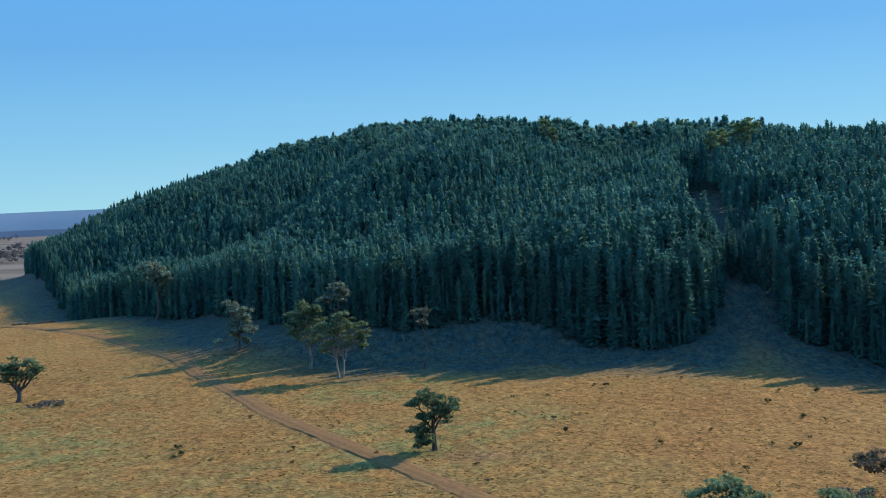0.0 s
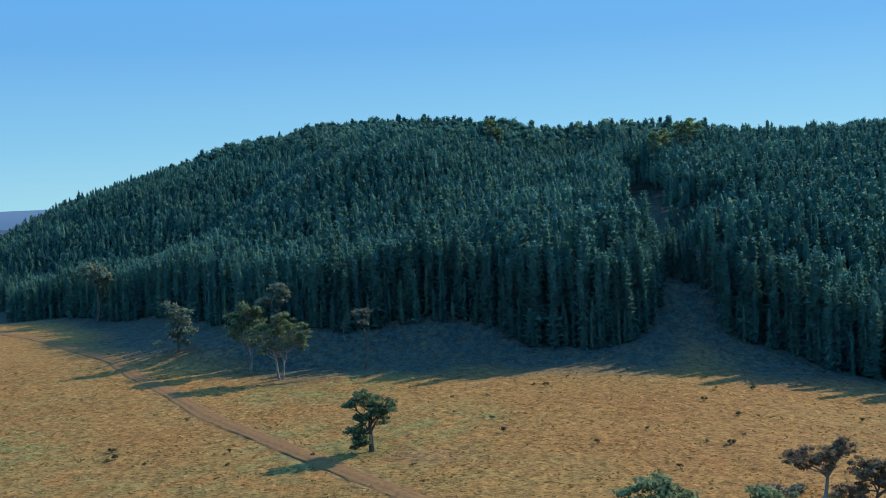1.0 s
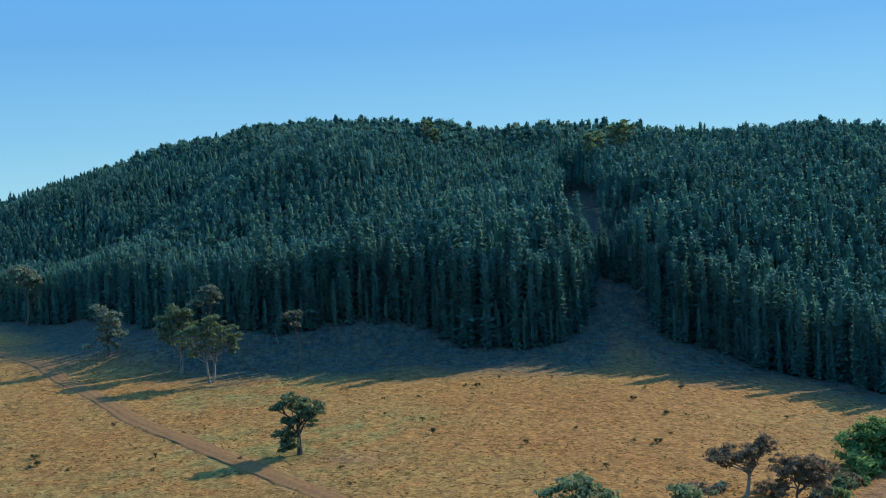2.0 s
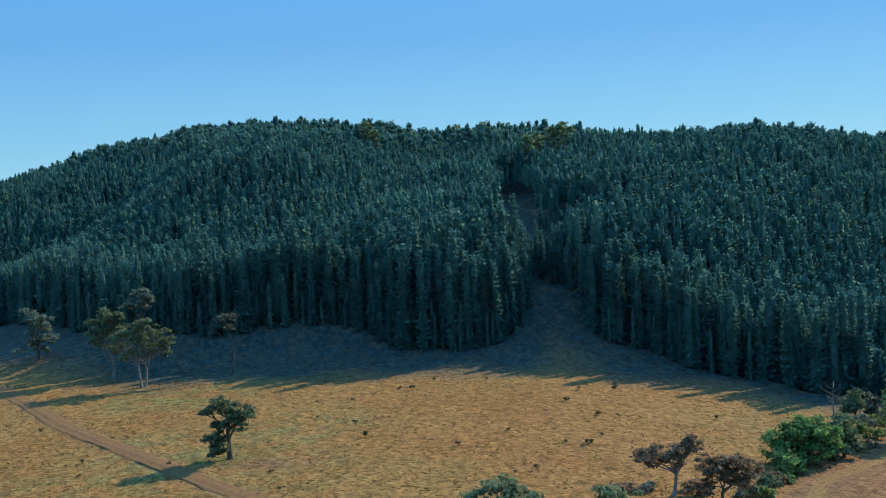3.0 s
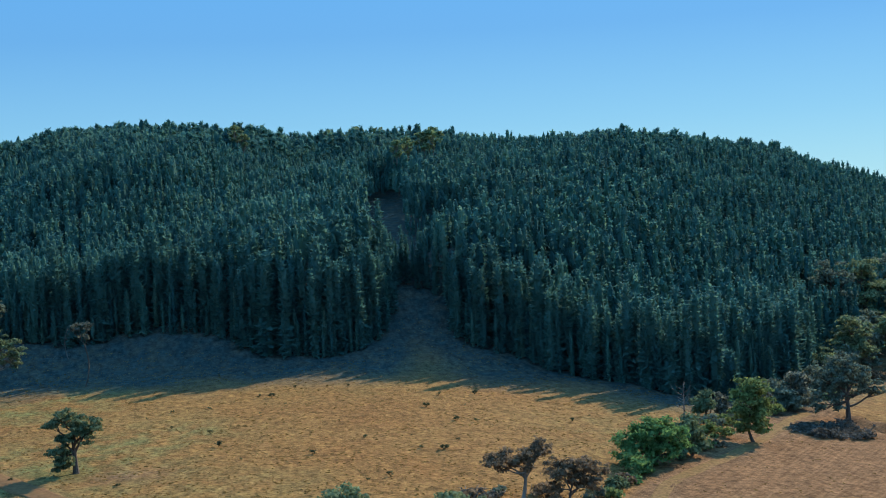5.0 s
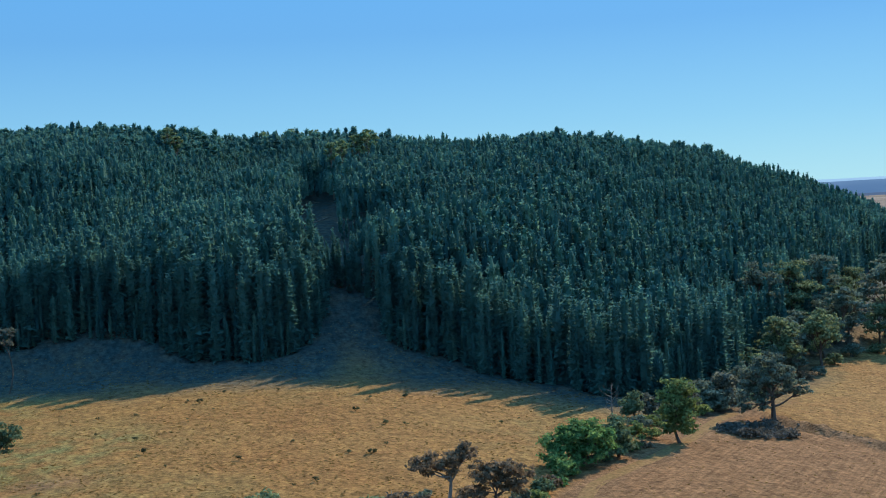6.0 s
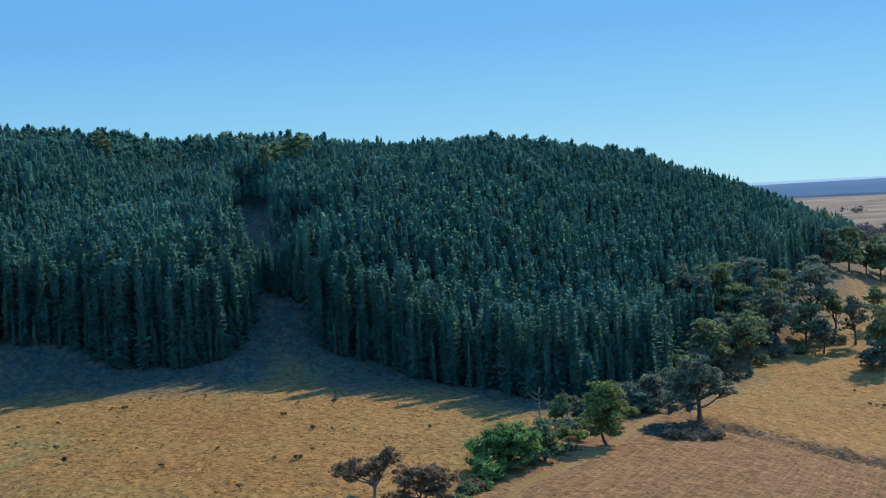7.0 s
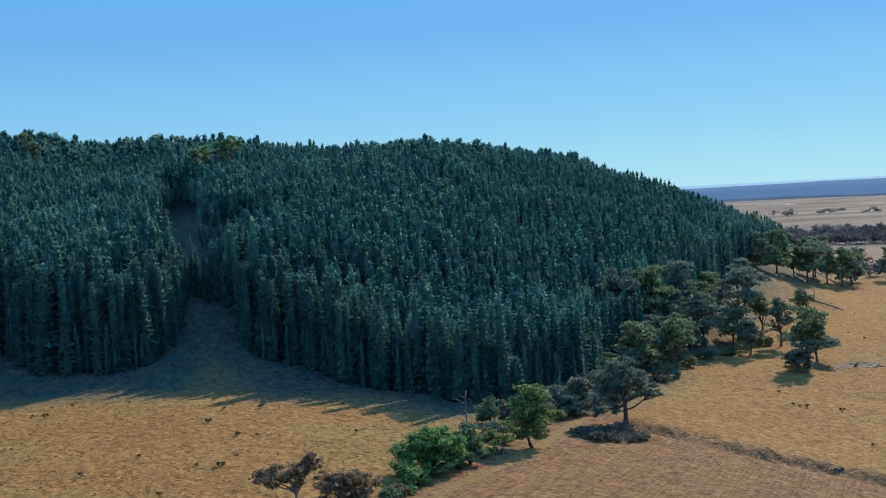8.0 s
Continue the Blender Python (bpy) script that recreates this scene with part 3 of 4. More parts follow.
        tree.matrix_basis = Matrix.LocRotScale((x[i], y[i], z[i] - 0.1), Euler((0, 0, turn[i])), (s * wide[i] * 1.15, s * wide[i] * 1.15, s))
        for nm, me in zip(("trunk", "crown"), protos[i % 9]):
            ob = new(nm, me)
            ob.parent = tree
        tagged(tree, "tall dark green pine in the plantation's front rows", "pine tree", "front rows of the pine plantation")
    for nm, mat, pick in (("plantation_crowns", PINE, 1), ("plantation_trunks", PINE_BARK, 0)):
        V, F, T, n = [], [], [], 0
        for i in range(len(x)):
            if i in single or pick == 0 and y[i] - np.interp(x[i], EX, EY) > 40:
                continue
            rim = y[i] - edge[i] < 24
            v, f = (rim_shapes if rim else crest_shapes if crest[i] else far_shapes if y[i] < 640 + max(0, -x[i]) else back_shapes)[i % 9][pick]
            c, s = math.cos(turn[i]) * h[i] * wide[i], math.sin(turn[i]) * h[i] * wide[i]
            V.append(np.stack([v[:, 0] * c - v[:, 1] * s + x[i], v[:, 0] * s + v[:, 1] * c + y[i], v[:, 2] * h[i] + z[i]], -1))
            F.append(f + n)
            T.append(np.full(len(v), own[i], np.float32))
            n += len(v)
        ob = new(nm, raw_mesh(nm, np.concatenate(V), np.concatenate(F), mat))
        tagged(ob, "dense dark green pine plantation covering the hill" if pick else "grey-brown trunks inside the pine plantation", "forest", kind="stuff")
        ob.data.attributes.new("own", "FLOAT", "POINT").data.foreach_set("value", np.concatenate(T))


build_forest()

# ---- gums in the shade before the plantation and on the field ----
gum_tree(-3.2, 221, 12.6, [(-1.8, 0, 11.0, 1.6, 10, 0.9), (-3.8, 0, 9.2, 1.1, 6, 0.75), (0.6, 0, 9.2, 2.0, 13, 0.95), (3.0, 0, 8.8, 1.7, 10, 0.9), (1.0, 0, 7.0, 2.0, 12, 0.9), (-1.8, 0, 6.4, 1.6, 9, 0.85), (-2.8, 0.4, 3.6, 1.8, 13, 0.9), (-2.4, -0.4, 1.9, 1.5, 10, 0.8)], "dark gum tree with a low bushy side beside the dirt track", GUM, DARK_BARK, girth=0.4, fork=0.5, seed=21, spray=0.36, density=32)
gum_tree(-28.8, 308, 18.3, [(0.4, 0, 16.4, 2.0, 9, 1.1), (-4.2, 0, 13.6, 2.6, 12, 1.15), (4.0, 0, 14.0, 2.6, 12, 1.15), (0.2, 1, 12.2, 3.2, 14, 1.1), (5.8, 0, 11.2, 2.2, 10, 1.0), (-4.8, 0.5, 8.0, 1.6, 6, 0.8), (2.6, 0, 9.6, 2.0, 8, 0.95), (-2.2, 0, 9.4, 2.0, 7, 0.9), (6.2, 0, 8.6, 1.5, 5, 0.8), (-5.8, 0, 11.4, 1.8, 7, 0.9)], "pale-trunked gum tree at the edge of the shade", GUM, GUM_BARK, stems=((-0.45, 0), (0.5, 0.1)), girth=0.24, fork=0.42, seed=22)
gum_tree(-38.8, 326, 20.0, [(0, 0, 17.6, 2.6, 12, 1.2), (-3.4, 0, 15.2, 2.4, 11, 1.15), (-3.8, 0, 11.6, 2.2, 9, 1.1), (1.0, 0, 8.4, 2.2, 8, 1.0), (2.0, 0, 15.6, 2.6, 12, 1.15), (-0.6, 0, 12.4, 2.8, 10, 1.1), (-2.6, 0, 9.4, 1.8, 6, 1.0)], "tall gum tree half in the plantation's shade", GUM, GUM_BARK, girth=0.36, seed=23)
gum_tree(-31.5, 332, 23.5, [(1.4, 0, 22.0, 2.4, 10, 1.2), (-2.2, 0, 19.6, 2.1, 8, 1.1), (2.2, 0, 19.0, 2.1, 8, 1.1)], "slender gum tree rising out of the shade", GUM_GREY, DARK_BARK, girth=0.3, fork=0.62, seed=24)
gum_tree(-62.3, 346, 18.5, [(-1.8, 0, 16.8, 2.4, 10, 1.2), (1.8, 0, 14.6, 2.8, 13, 1.2), (0.4, 0, 11.6, 3.0, 13, 1.15), (2.8, 0, 10.0, 2.2, 9, 1.0), (-1.6, 0, 8.6, 2.0, 7, 1.0), (1.6, 0, 7.2, 2.2, 8, 1.0), (-5.4, 0, 6.4, 1.4, 4, 0.7)], "gum tree with a sunlit crown in the shade", GUM_GREY, DARK_BARK, girth=0.32, seed=25)
gum_tree(-6.8, 317, 17.0, [(-1.4, 0, 15.8, 1.4, 6, 0.75), (1.2, 0, 15.6, 1.3, 6, 0.75), (0.6, 0, 13.0, 1.4, 4, 0.7)], "thin sparse gum tree in the shade", SILVER, DARK_BARK, girth=0.16, fork=0.7, seed=26)
gum_tree(-122, 490, 25.0, [(-2.0, 0, 22.5, 3.4, 12, 1.6), (3.2, 0, 20.6, 3.6, 12, 1.6), (0, 0, 18.0, 4.0, 12, 1.5), (5.0, 0, 17.0, 2.4, 6, 1.4)], "large grey-green gum tree against the plantation", GUM_GREY, DARK_BARK, girth=0.45, fork=0.55, seed=27, spray=0.7)
gum_tree(-109.4, 294, 11.2, [(-4.2, 0, 8.4, 2.4, 12, 1.1), (-0.6, 0, 9.4, 2.6, 13, 1.1), (3.6, 0, 8.8, 2.5, 12, 1.1), (6.0, 0, 8.6, 1.4, 5, 0.9), (-2.4, 0.6, 6.6, 2.0, 8, 1.0), (1.6, -0.4, 7.0, 2.2, 9, 1.0)], "spreading old gum tree with a short thick trunk", GUM, DARK_BARK, girth=0.62, fork=0.30, seed=28)

# ---- the hedgerow, the road side and the paddock ----
gum_tree(69, 180, 9.4, [(-4.3, 0, 6.9, 1.6, 11, 0.85), (-1.7, 0, 6.7, 1.7, 12, 0.85), (1.4, 0, 7.2, 1.6, 11, 0.85), (3.4, 0, 8.4, 1.5, 10, 0.8), (-3.6, 0, 5.4, 1.2, 6, 0.6), (0.4, 0.8, 5.6, 1.6, 8, 0.8)], "russet half-bare gum tree with a pale forked trunk", GUM_RED, GUM_BARK, girth=0.28, fork=0.48, seed=31, spray=0.34)
gum_tree(75.5, 175, 7.6, [(-1.6, 0, 6.4, 2.0, 14, 0.9), (1.8, 0, 6.2, 2.2, 14, 0.9), (4.8, 0, 5.2, 1.8, 11, 0.85), (0.2, 0, 4.2, 2.4, 14, 0.9), (3.4, 0, 3.2, 1.8, 9, 0.8), (-2.6, 0, 3.0, 1.6, 7, 0.8)], "low russet gum tree beside the hedgerow", GUM_RED, DARK_BARK, girth=0.22, fork=0.35, seed=32, spray=0.34)
gum_tree(35, 147, 12.2, [(0, 0, 10.6, 2.6, 14, 1.1), (-3.0, 0, 9.6, 2.0, 10, 1.0), (3.0, 0, 9.6, 2.0, 10, 1.0), (0, 0, 8.0, 2.8, 12, 1.1)], "round dark gum tree in the near pasture", GUM, DARK_BARK, girth=0.35, fork=0.4, seed=33, spray=0.4)
gum_tree(100.8, 200, 9.2, [(-4.4, 0, 4.6, 2.4, 15, 1.15), (-1.8, 0, 6.4, 2.4, 14, 1.2), (1.6, 0, 6.6, 2.4, 14, 1.2), (4.6, 0, 5.0, 2.4, 15, 1.15), (0.6, -1.4, 4.6, 2.8, 16, 1.15), (0, 1.2, 4.0, 3.0, 12, 1.1), (-5.8, 0, 2.6, 1.7, 8, 0.9), (6.0, 0, 3.0, 1.7, 8, 0.9), (-2.0, -1.5, 2.2, 2.0, 9, 0.9), (2.2, -1.5, 2.2, 2.0, 9, 0.9)], "bright green leafy willow by the farm road", FRESH, DARK_BARK, stems=((-0.3, 0), (0.4, 0)), girth=0.3, fork=0.25, seed=34, name="willow_tree", spray=0.42)
shrub(94.5, 193, 4.4, 6.4, "light green rounded bush in the hedgerow", FRESH, 35, 0.4)
shrub(86.3, 182.5, 3.0, 4.2, "dark rounded bush in the hedgerow", GUM, 36, 0.38)
shrub(111.5, 206, 9.4, 5.2, "dark ivy-covered bushy tree in the hedgerow", GUM, 37, 0.45, 34, "bushy_tree", category="tree")
gum_tree(131, 217.6, 14.2, [(0, 0, 12.0, 2.4, 13, 1.2), (-2.2, 0, 9.8, 2.2, 11, 1.15), (2.2, 0, 9.6, 2.3, 11, 1.15), (0, -0.5, 7.4, 2.8, 14, 1.2), (0.2, 0.3, 5.2, 2.8, 12, 1.1), (-2.2, 0, 3.4, 1.8, 9, 0.9), (2.0, 0, 3.2, 1.8, 9, 0.9), (3.0, 0, 7.4, 1.8, 8, 1.0), (-3.0, 0, 7.2, 1.8, 8, 1.0)], "upright olive-green tree beside the farm road", OLIVE, DARK_BARK, girth=0.26, fork=0.4, seed=38, name="roadside_tree")
shrub(137.6, 244, 7.4, 3.2, "narrow silvery shrub in the hedgerow", SILVER, 39, 0.42, 18)
shrub(133, 243, 7.0, 5.6, "dark bush in the hedgerow's shade", GUM, 40, 0.45)
for k, (x, y, h, w) in enumerate(((150.5, 252, 8.0, 7.0), (157, 257.5, 9.2, 8.0), (164.5, 256.5, 10.4, 6.4), (159, 252, 6.0, 6.0))):
    tagged(shrub(x, y, h, w, "grey-green shrub in the dense hedgerow", SILVER if k in (0, 2) else GUM_GREY, 41 + k, 0.5, 30), group="hedgerow shrubs")
gum_tree(168, 240.5, 16.0, [(-1.0, 0, 13.6, 3.0, 15, 1.25), (3.2, 0, 11.2, 3.0, 14, 1.2), (-4.6, 0, 11.0, 2.8, 13, 1.2), (6.4, 0, 8.2, 2.4, 11, 1.05), (-0.6, 0.6, 9.4, 3.6, 15, 1.2), (-5.8, 0, 7.4, 2.6, 11, 1.1), (-4.0, 0.4, 4.6, 2.4, 9, 1.0), (-7.2, 0, 4.4, 1.8, 7, 0.9), (1.6, 0.8, 6.8, 2.4, 8, 1.0), (8.2, 0, 6.6, 1.3, 5, 0.8)], "broad dark gum tree at the corner of the paddock", GUM_GREY, DARK_BARK, girth=0.5, fork=0.4, seed=46)
def broad_gum(x, y, h, w, label, leaf, seed, group, low=0.25, spray=0.62):
    """A gum whose crown is w wide and reaches down to low of its height."""
    rng = np.random.default_rng(seed * 13 + 5)
    w, low = w * 1.2, low * 0.6
    masses = [(0, 0, h * 0.88, w * 0.22, 9, w * 0.10)]
    for k in range(7):
        a = k * 0.9 + rng.uniform(0, 0.5)
        z = h * (low + (0.86 - low) * rng.uniform(0.25, 0.95))
        u = w * 0.30 * rng.uniform(0.7, 1.15) * (1.1 - 0.5 * z / h)
        masses.append((u * math.cos(a), u * math.sin(a), z, w * 0.17, 8, w * 0.085))
    return tagged(gum_tree(x, y, h, masses, label, leaf, DARK_BARK, girth=0.016 * h + 0.05, fork=0.42, seed=seed, spray=spray), group=group)


for k, (x, y, h, w, low) in enumerate(((209.6, 302, 17.5, 13, 0.3), (221, 316, 16, 12, 0.25), (232, 313, 17.5, 13, 0.3), (228, 341, 25, 15, 0.35), (247, 350, 25, 15, 0.35), (262, 342, 20, 13, 0.2), (243, 328, 15, 12, 0.15), (268, 366, 24, 14, 0.3))):
    broad_gum(x, y, h, w, "tall gum tree at the foot of the wooded hill", (GUM, GUM_GREY)[k % 2], 47 + k, "gums below the hill", low)
broad_gum(287, 354, 27.0, 18, "broad old gum tree in full sun above the paddock", GUM_GREY, 57, "gums above the paddock", 0.2)
broad_gum(278, 345, 15.0, 12, "bushy gum tree beneath a taller one", GUM, 58, "gums above the paddock", 0.1)
broad_gum(302, 361, 17.0, 11, "open gum tree beside the paddock", GUM, 59, "gums above the paddock", 0.25)
broad_gum(318, 392, 21.0, 11, "slender gum tree on the sunny slope", GUM_GREY, 60, "gums above the paddock", 0.45)
broad_gum(276, 303, 19.0, 14, "dark bushy gum tree beside the dry creek", GUM, 61, "gums above the paddock", 0.08)
broad_gum(287, 312, 16.0, 12, "dark bushy gum tree beside the dry creek", GUM_GREY, 63, "gums above the paddock", 0.08)
broad_gum(268, 299, 8.5, 10, "low grey gum sapling beside the dry creek", SILVER, 62, "gums above the paddock", 0.05)
broad_gum(274, 331, 13.0, 10, "small open gum tree beside the paddock", GUM_GREY, 64, "gums above the paddock", 0.3)
broad_gum(297, 343, 18.0, 11, "open gum tree beside the paddock", GUM_GREY, 65, "gums above the paddock", 0.3)
broad_gum(331, 371, 17.0, 10, "slender gum tree on the sunny slope", GUM, 67, "gums above the paddock", 0.35)
for k, (x, y, h, w) in enumerate(((415, 468, 19, 13), (426, 476, 21, 14), (438, 480, 18, 13), (451, 484, 20, 14), (463, 490, 18, 13), (444, 496, 20, 14), (474, 502, 18, 13), (487, 514, 19, 14), (398, 470, 21.0, 14), (412, 474, 16.0, 11), (380, 462, 18, 13), (440, 545, 18, 15), (455, 560, 17, 14), (475, 572, 18, 15), (498, 590, 17, 15), (520, 592, 18, 16), (545, 610, 17, 15), (470, 610, 18, 15), (500, 640, 18, 16), (535, 650, 17, 15), (565, 640, 18, 15), (590, 660, 18, 15), (505, 505, 18, 14), (545, 520, 20, 14), (560, 560, 16, 13), (430, 520, 17, 13))):
    broad_gum(x, y, h, w, "scattered gum tree on the sunny slope", (GUM, GUM_GREY, GUM)[k % 3], 66 + k, "gums on the far slope", 0.2, 0.95)
for k, (x, y, h, w) in enumerate(((179, 273, 8.5, 7), (189, 283, 10.5, 8), (199, 291, 9.0, 8), (213, 306, 10.5, 9), (225, 320, 11.0, 9), (238, 335, 12.5, 10), (254, 347, 12.0, 10), (247, 336, 9.0, 8), (220, 309, 7.5, 7), (268, 352, 11.0, 9), (243, 339, 11, 11), (258, 342, 9, 10), (273, 358, 13, 11), (284, 372, 14, 12), (262, 356, 13, 11), (234, 330, 9, 9), (296, 386, 14, 12), (205, 299, 9, 9))):
    broad_gum(x, y, h, w, "bushy young gum tree below the plantation", (GUM_GREY, GUM, GUM_GREY)[k % 3], 210 + k, "young gums below the plantation", 0.1, 0.5)
# gums that stand above the pines along the crest
for k, (x, y, h, w, leaf) in enumerate(((55, 600, 28, 8, CREST), (59, 601, 25, 7, CREST), (117, 690, 24, 11, CREST), (133, 692, 24, 12, CREST), (120, 512, 26, 7, CREST), (131, 511, 28, 8, CREST), (137, 513, 29, 11, CREST), (126, 518, 26, 8, CREST), (146, 690, 23, 10, CREST))):
    rng = np.random.default_rng(80 + k)
    masses = [(w * 0.28 * math.cos(a), w * 0.28 * math.sin(a), h * (0.84 + 0.08 * math.sin(2.1 * a)), w * 0.16, 5, w * 0.11) for a in (0.2, 1.5, 2.8, 4.0, 5.3)]
    tagged(gum_tree(x, y, h, masses + [(0, 0, h * 0.93, w * 0.2, 6, w * 0.11), (0, 0, h * 0.72, w * 0.22, 5, w * 0.1)], "gum tree standing above the pines on the crest", leaf, GUM_BARK, girth=0.3, fork=0.6, seed=80 + k, spray=0.8), group="gums on the crest")

# ---- other trees and bushes by the hedgerow ----
def dead_tree(x, y, high, seed, label, name="dead_tree", limbs=9, girth=0.22):
    """A bare, weathered trunk with broken limbs."""
    rng = np.random.default_rng(seed)
    tree = new(name)
    tree.location = spot(x, y, 0.1)
    pts = bend((0, 0, 0), (rng.normal(0, 0.5), rng.normal(0, 0.4), high), rng, 0.04, 7)
    part("trunk", tube(pts, np.linspace(girth, 0.05, 7), 7), DEAD, tree)
    for k in range(limbs):
        start = pts[0] + (pts[-1] - pts[0]) * rng.uniform(0.4, 0.95)
        a = rng.uniform(0, 6.3)
        L = high * rng.uniform(0.16, 0.34)
        end = start + np.array([math.cos(a) * L * 0.8, math.sin(a) * L * 0.8, L * rng.uniform(0.4, 0.9)])
        twig = end + np.array([rng.normal(0, 0.5), rng.normal(0, 0.5), rng.uniform(0.4, 1.2)])
        mid = bend(start, end, rng, 0.08, 4)
        part("limb", joined([tube(mid, [0.09, 0.07, 0.05, 0.03], 5), tube(bend(mid[2], twig, rng, 0.1, 3), [0.05, 0.035, 0.015], 4)]), DEAD, tree)
    return tagged(tree, label, "tree")


dead_tree(121.6, 229.6, 10.5, 5, "bare grey dead tree rising from the hedgerow", girth=0.2)
dead_tree(-12.5, 340, 9.0, 6, "pale leaning dead trunk in the shade", limbs=2, girth=0.16)
dead_tree(385, 428, 9.0, 7, "broken dead tree on the sunny slope", limbs=3, girth=0.3)
spruce = new("conifer_tree")
spruce.location = spot(150, 263, 0.1)
ctrunk, ccrown = pine_shape(np.random.default_rng(9), 420, 0.26, 0.02, 9, 0.6)
part("trunk", (ctrunk[0] * (14, 14, 13), ctrunk[1]), PINE_BARK, spruce)
part("crown", (ccrown[0] * (13, 13, 13), ccrown[1]), PINE, spruce)
tagged(spruce, "broad dark conifer at the plantation's corner", "tree")
for k, (x, y, h, w, leaf) in enumerate(((84, 179, 1.8, 4.4, OLIVE), (91, 187, 1.6, 4.0, FRESH), (97, 194, 2.0, 4.0, OLIVE), (108, 207, 2.6, 4.6, GUM), (114, 213, 2.2, 4.8, OLIVE), (118, 220, 3.2, 5.4, GUM), (124, 226, 3.0, 5.6, OLIVE), (129, 232, 3.4, 5.6, GUM_GREY), (134, 236, 2.8, 5.4, OLIVE), (139, 238, 2.2, 5.0, GUM_GREY), (147, 243, 2.6, 5.0, OLIVE), (153, 247, 2.4, 5.0, OLIVE), (89, 186, 2.2, 4.0, GUM_RED), (92, 190, 2.6, 3.6, OLIVE), (107, 203, 2.4, 4.2, GUM), (117, 211, 2.0, 4.4, OLIVE), (121, 214, 1.6, 3.6, GUM_RED), (126, 222, 2.4, 5.0, OLIVE), (73, 181, 2.6, 5.0, GUM_RED), (81, 178, 2.4, 4.6, GUM_GREY), (66, 184, 1.5, 3.6, GUM_GREY), (61, 183, 1.3, 3.0, GUM_RED), (144, 247, 3.4, 4.4, GUM), (172, 262, 4.4, 6.0, GUM_GREY), (180, 268, 3.6, 6.0, GUM), (193, 279, 3.4, 5.6, GUM_RED), (203, 288, 4.0, 5.6, GUM_GREY), (215, 297, 3.2, 6.0, GUM_RED), (224, 303, 3.0, 5.0, GUM_GREY), (240, 318, 4.4, 7.0, GUM), (255, 330, 5.0, 7.0, GUM_GREY), (268, 333, 4.0, 7.0, GUM), (275, 307, 4.5, 8.0, GUM_GREY), (294, 349, 4.5, 7.0, GUM))):
    tagged(shrub(x, y, h, w, ("low dry russet bush along the hedgerow" if leaf is GUM_RED else "low green-grey bush along the hedgerow"), leaf, 120 + k, 0.42, 16), group="low bushes along the hedgerow")
tagged(gum_tree(50, 150, 10.6, [(0, 0, 9.0, 1.8, 8, 1.0), (2.0, 0, 8.2, 1.6, 7, 1.0)], "small dark gum tree in the near pasture", GUM, DARK_BARK, girth=0.25, seed=140, spray=0.4))


# ---- stones, logs and brush ----
def stone(rng, r):
    bm = bmesh.new()
    bmesh.ops.create_icosphere(bm, subdivisions=1, radius=r)
    for v in bm.verts:
        v.co *= 1 + rng.normal(0, 0.14)
        v.co.z *= 0.6
    me = bpy.data.meshes.new("stone")
    bm.to_mesh(me)
    bm.free()
    me.materials.append(STONE)
    return me


rng = np.random.default_rng(17)
stones = [stone(rng, r) for r in (0.22, 0.3, 0.42, 0.6)]
for k in range(280):
    t = rng.random()
    x, y = 279 + 62 * t + rng.normal(0, 2.5), 303 - 12 * t + rng.normal(0, 5.5) * (0.6 + t)
    ob = new("creek_stone", stones[k % 4])
    ob.matrix_basis = Matrix.LocRotScale(spot(x, y, 0.1), Euler((0, 0, rng.uniform(0, 6.3))), (2.4, 1.6, 1.2))
    tagged(ob, "grey rounded stone in the dry creek bed", "stone", "stones in the dry creek")
for k in range(46):
    t = rng.random()
    (ax, ay), (bx, by) = BANK[0], BANK[4]
    line = np.array(BANK[:5])
    i = min(3, int(t * 4))
    p = line[i] + (line[i + 1] - line[i]) * (t * 4 - i) + rng.normal(0, 0.8, 2)
    ob = new("bank_stone", stones[k % 3])
    ob.matrix_basis = Matrix.LocRotScale(spot(p[0], p[1], -0.25), Euler((0, 0, rng.uniform(0, 6.3))), (1.0, 1.0, 0.8))
    tagged(ob, "dull stone in the eroded earth bank", "stone", "stones along the bank")


def fallen_log(ax, ay, bx, by, r, label):
    log = new("fallen_log")
    log.location = spot(ax, ay, 0)
    a = np.array([0, 0, r * 0.7])
    b = np.array([bx - ax, by - ay, float(land(bx, by) - land(ax, ay)) + r * 0.7])
    rng = np.random.default_rng(int(ax) % 97)
    pts = bend(a, b, rng, 0.02, 6)
    part("trunk", tube(pts, np.linspace(r, r * 0.45, 6), 7), DEAD, log)
    for k in range(3):
        s = pts[2 + k]
        part("branch_stub", tube(bend(s, s + rng.normal(0, 1, 3) * (1.4, 1.4, 0.3) + (0, 0, 1.3), rng, 0.1, 3), [r * 0.4, r * 0.3, r * 0.12], 5), DEAD, log)
    return tagged(log, label, "log")


fallen_log(381, 426, 386, 410, 0.5, "grey fallen log on the sunny slope")
fallen_log(466, 520, 455, 494, 0.6, "long grey fallen log on the sunny slope")
fallen_log(292, 384, 300, 398, 0.5, "pale fallen trunk among the gums")
fallen_log(94, 448, 106, 458, 0.5, "pale fallen pine log in the clearing")
fallen_log(98, 506, 112, 507, 0.5, "pale fallen pine log in the clearing near the crest")


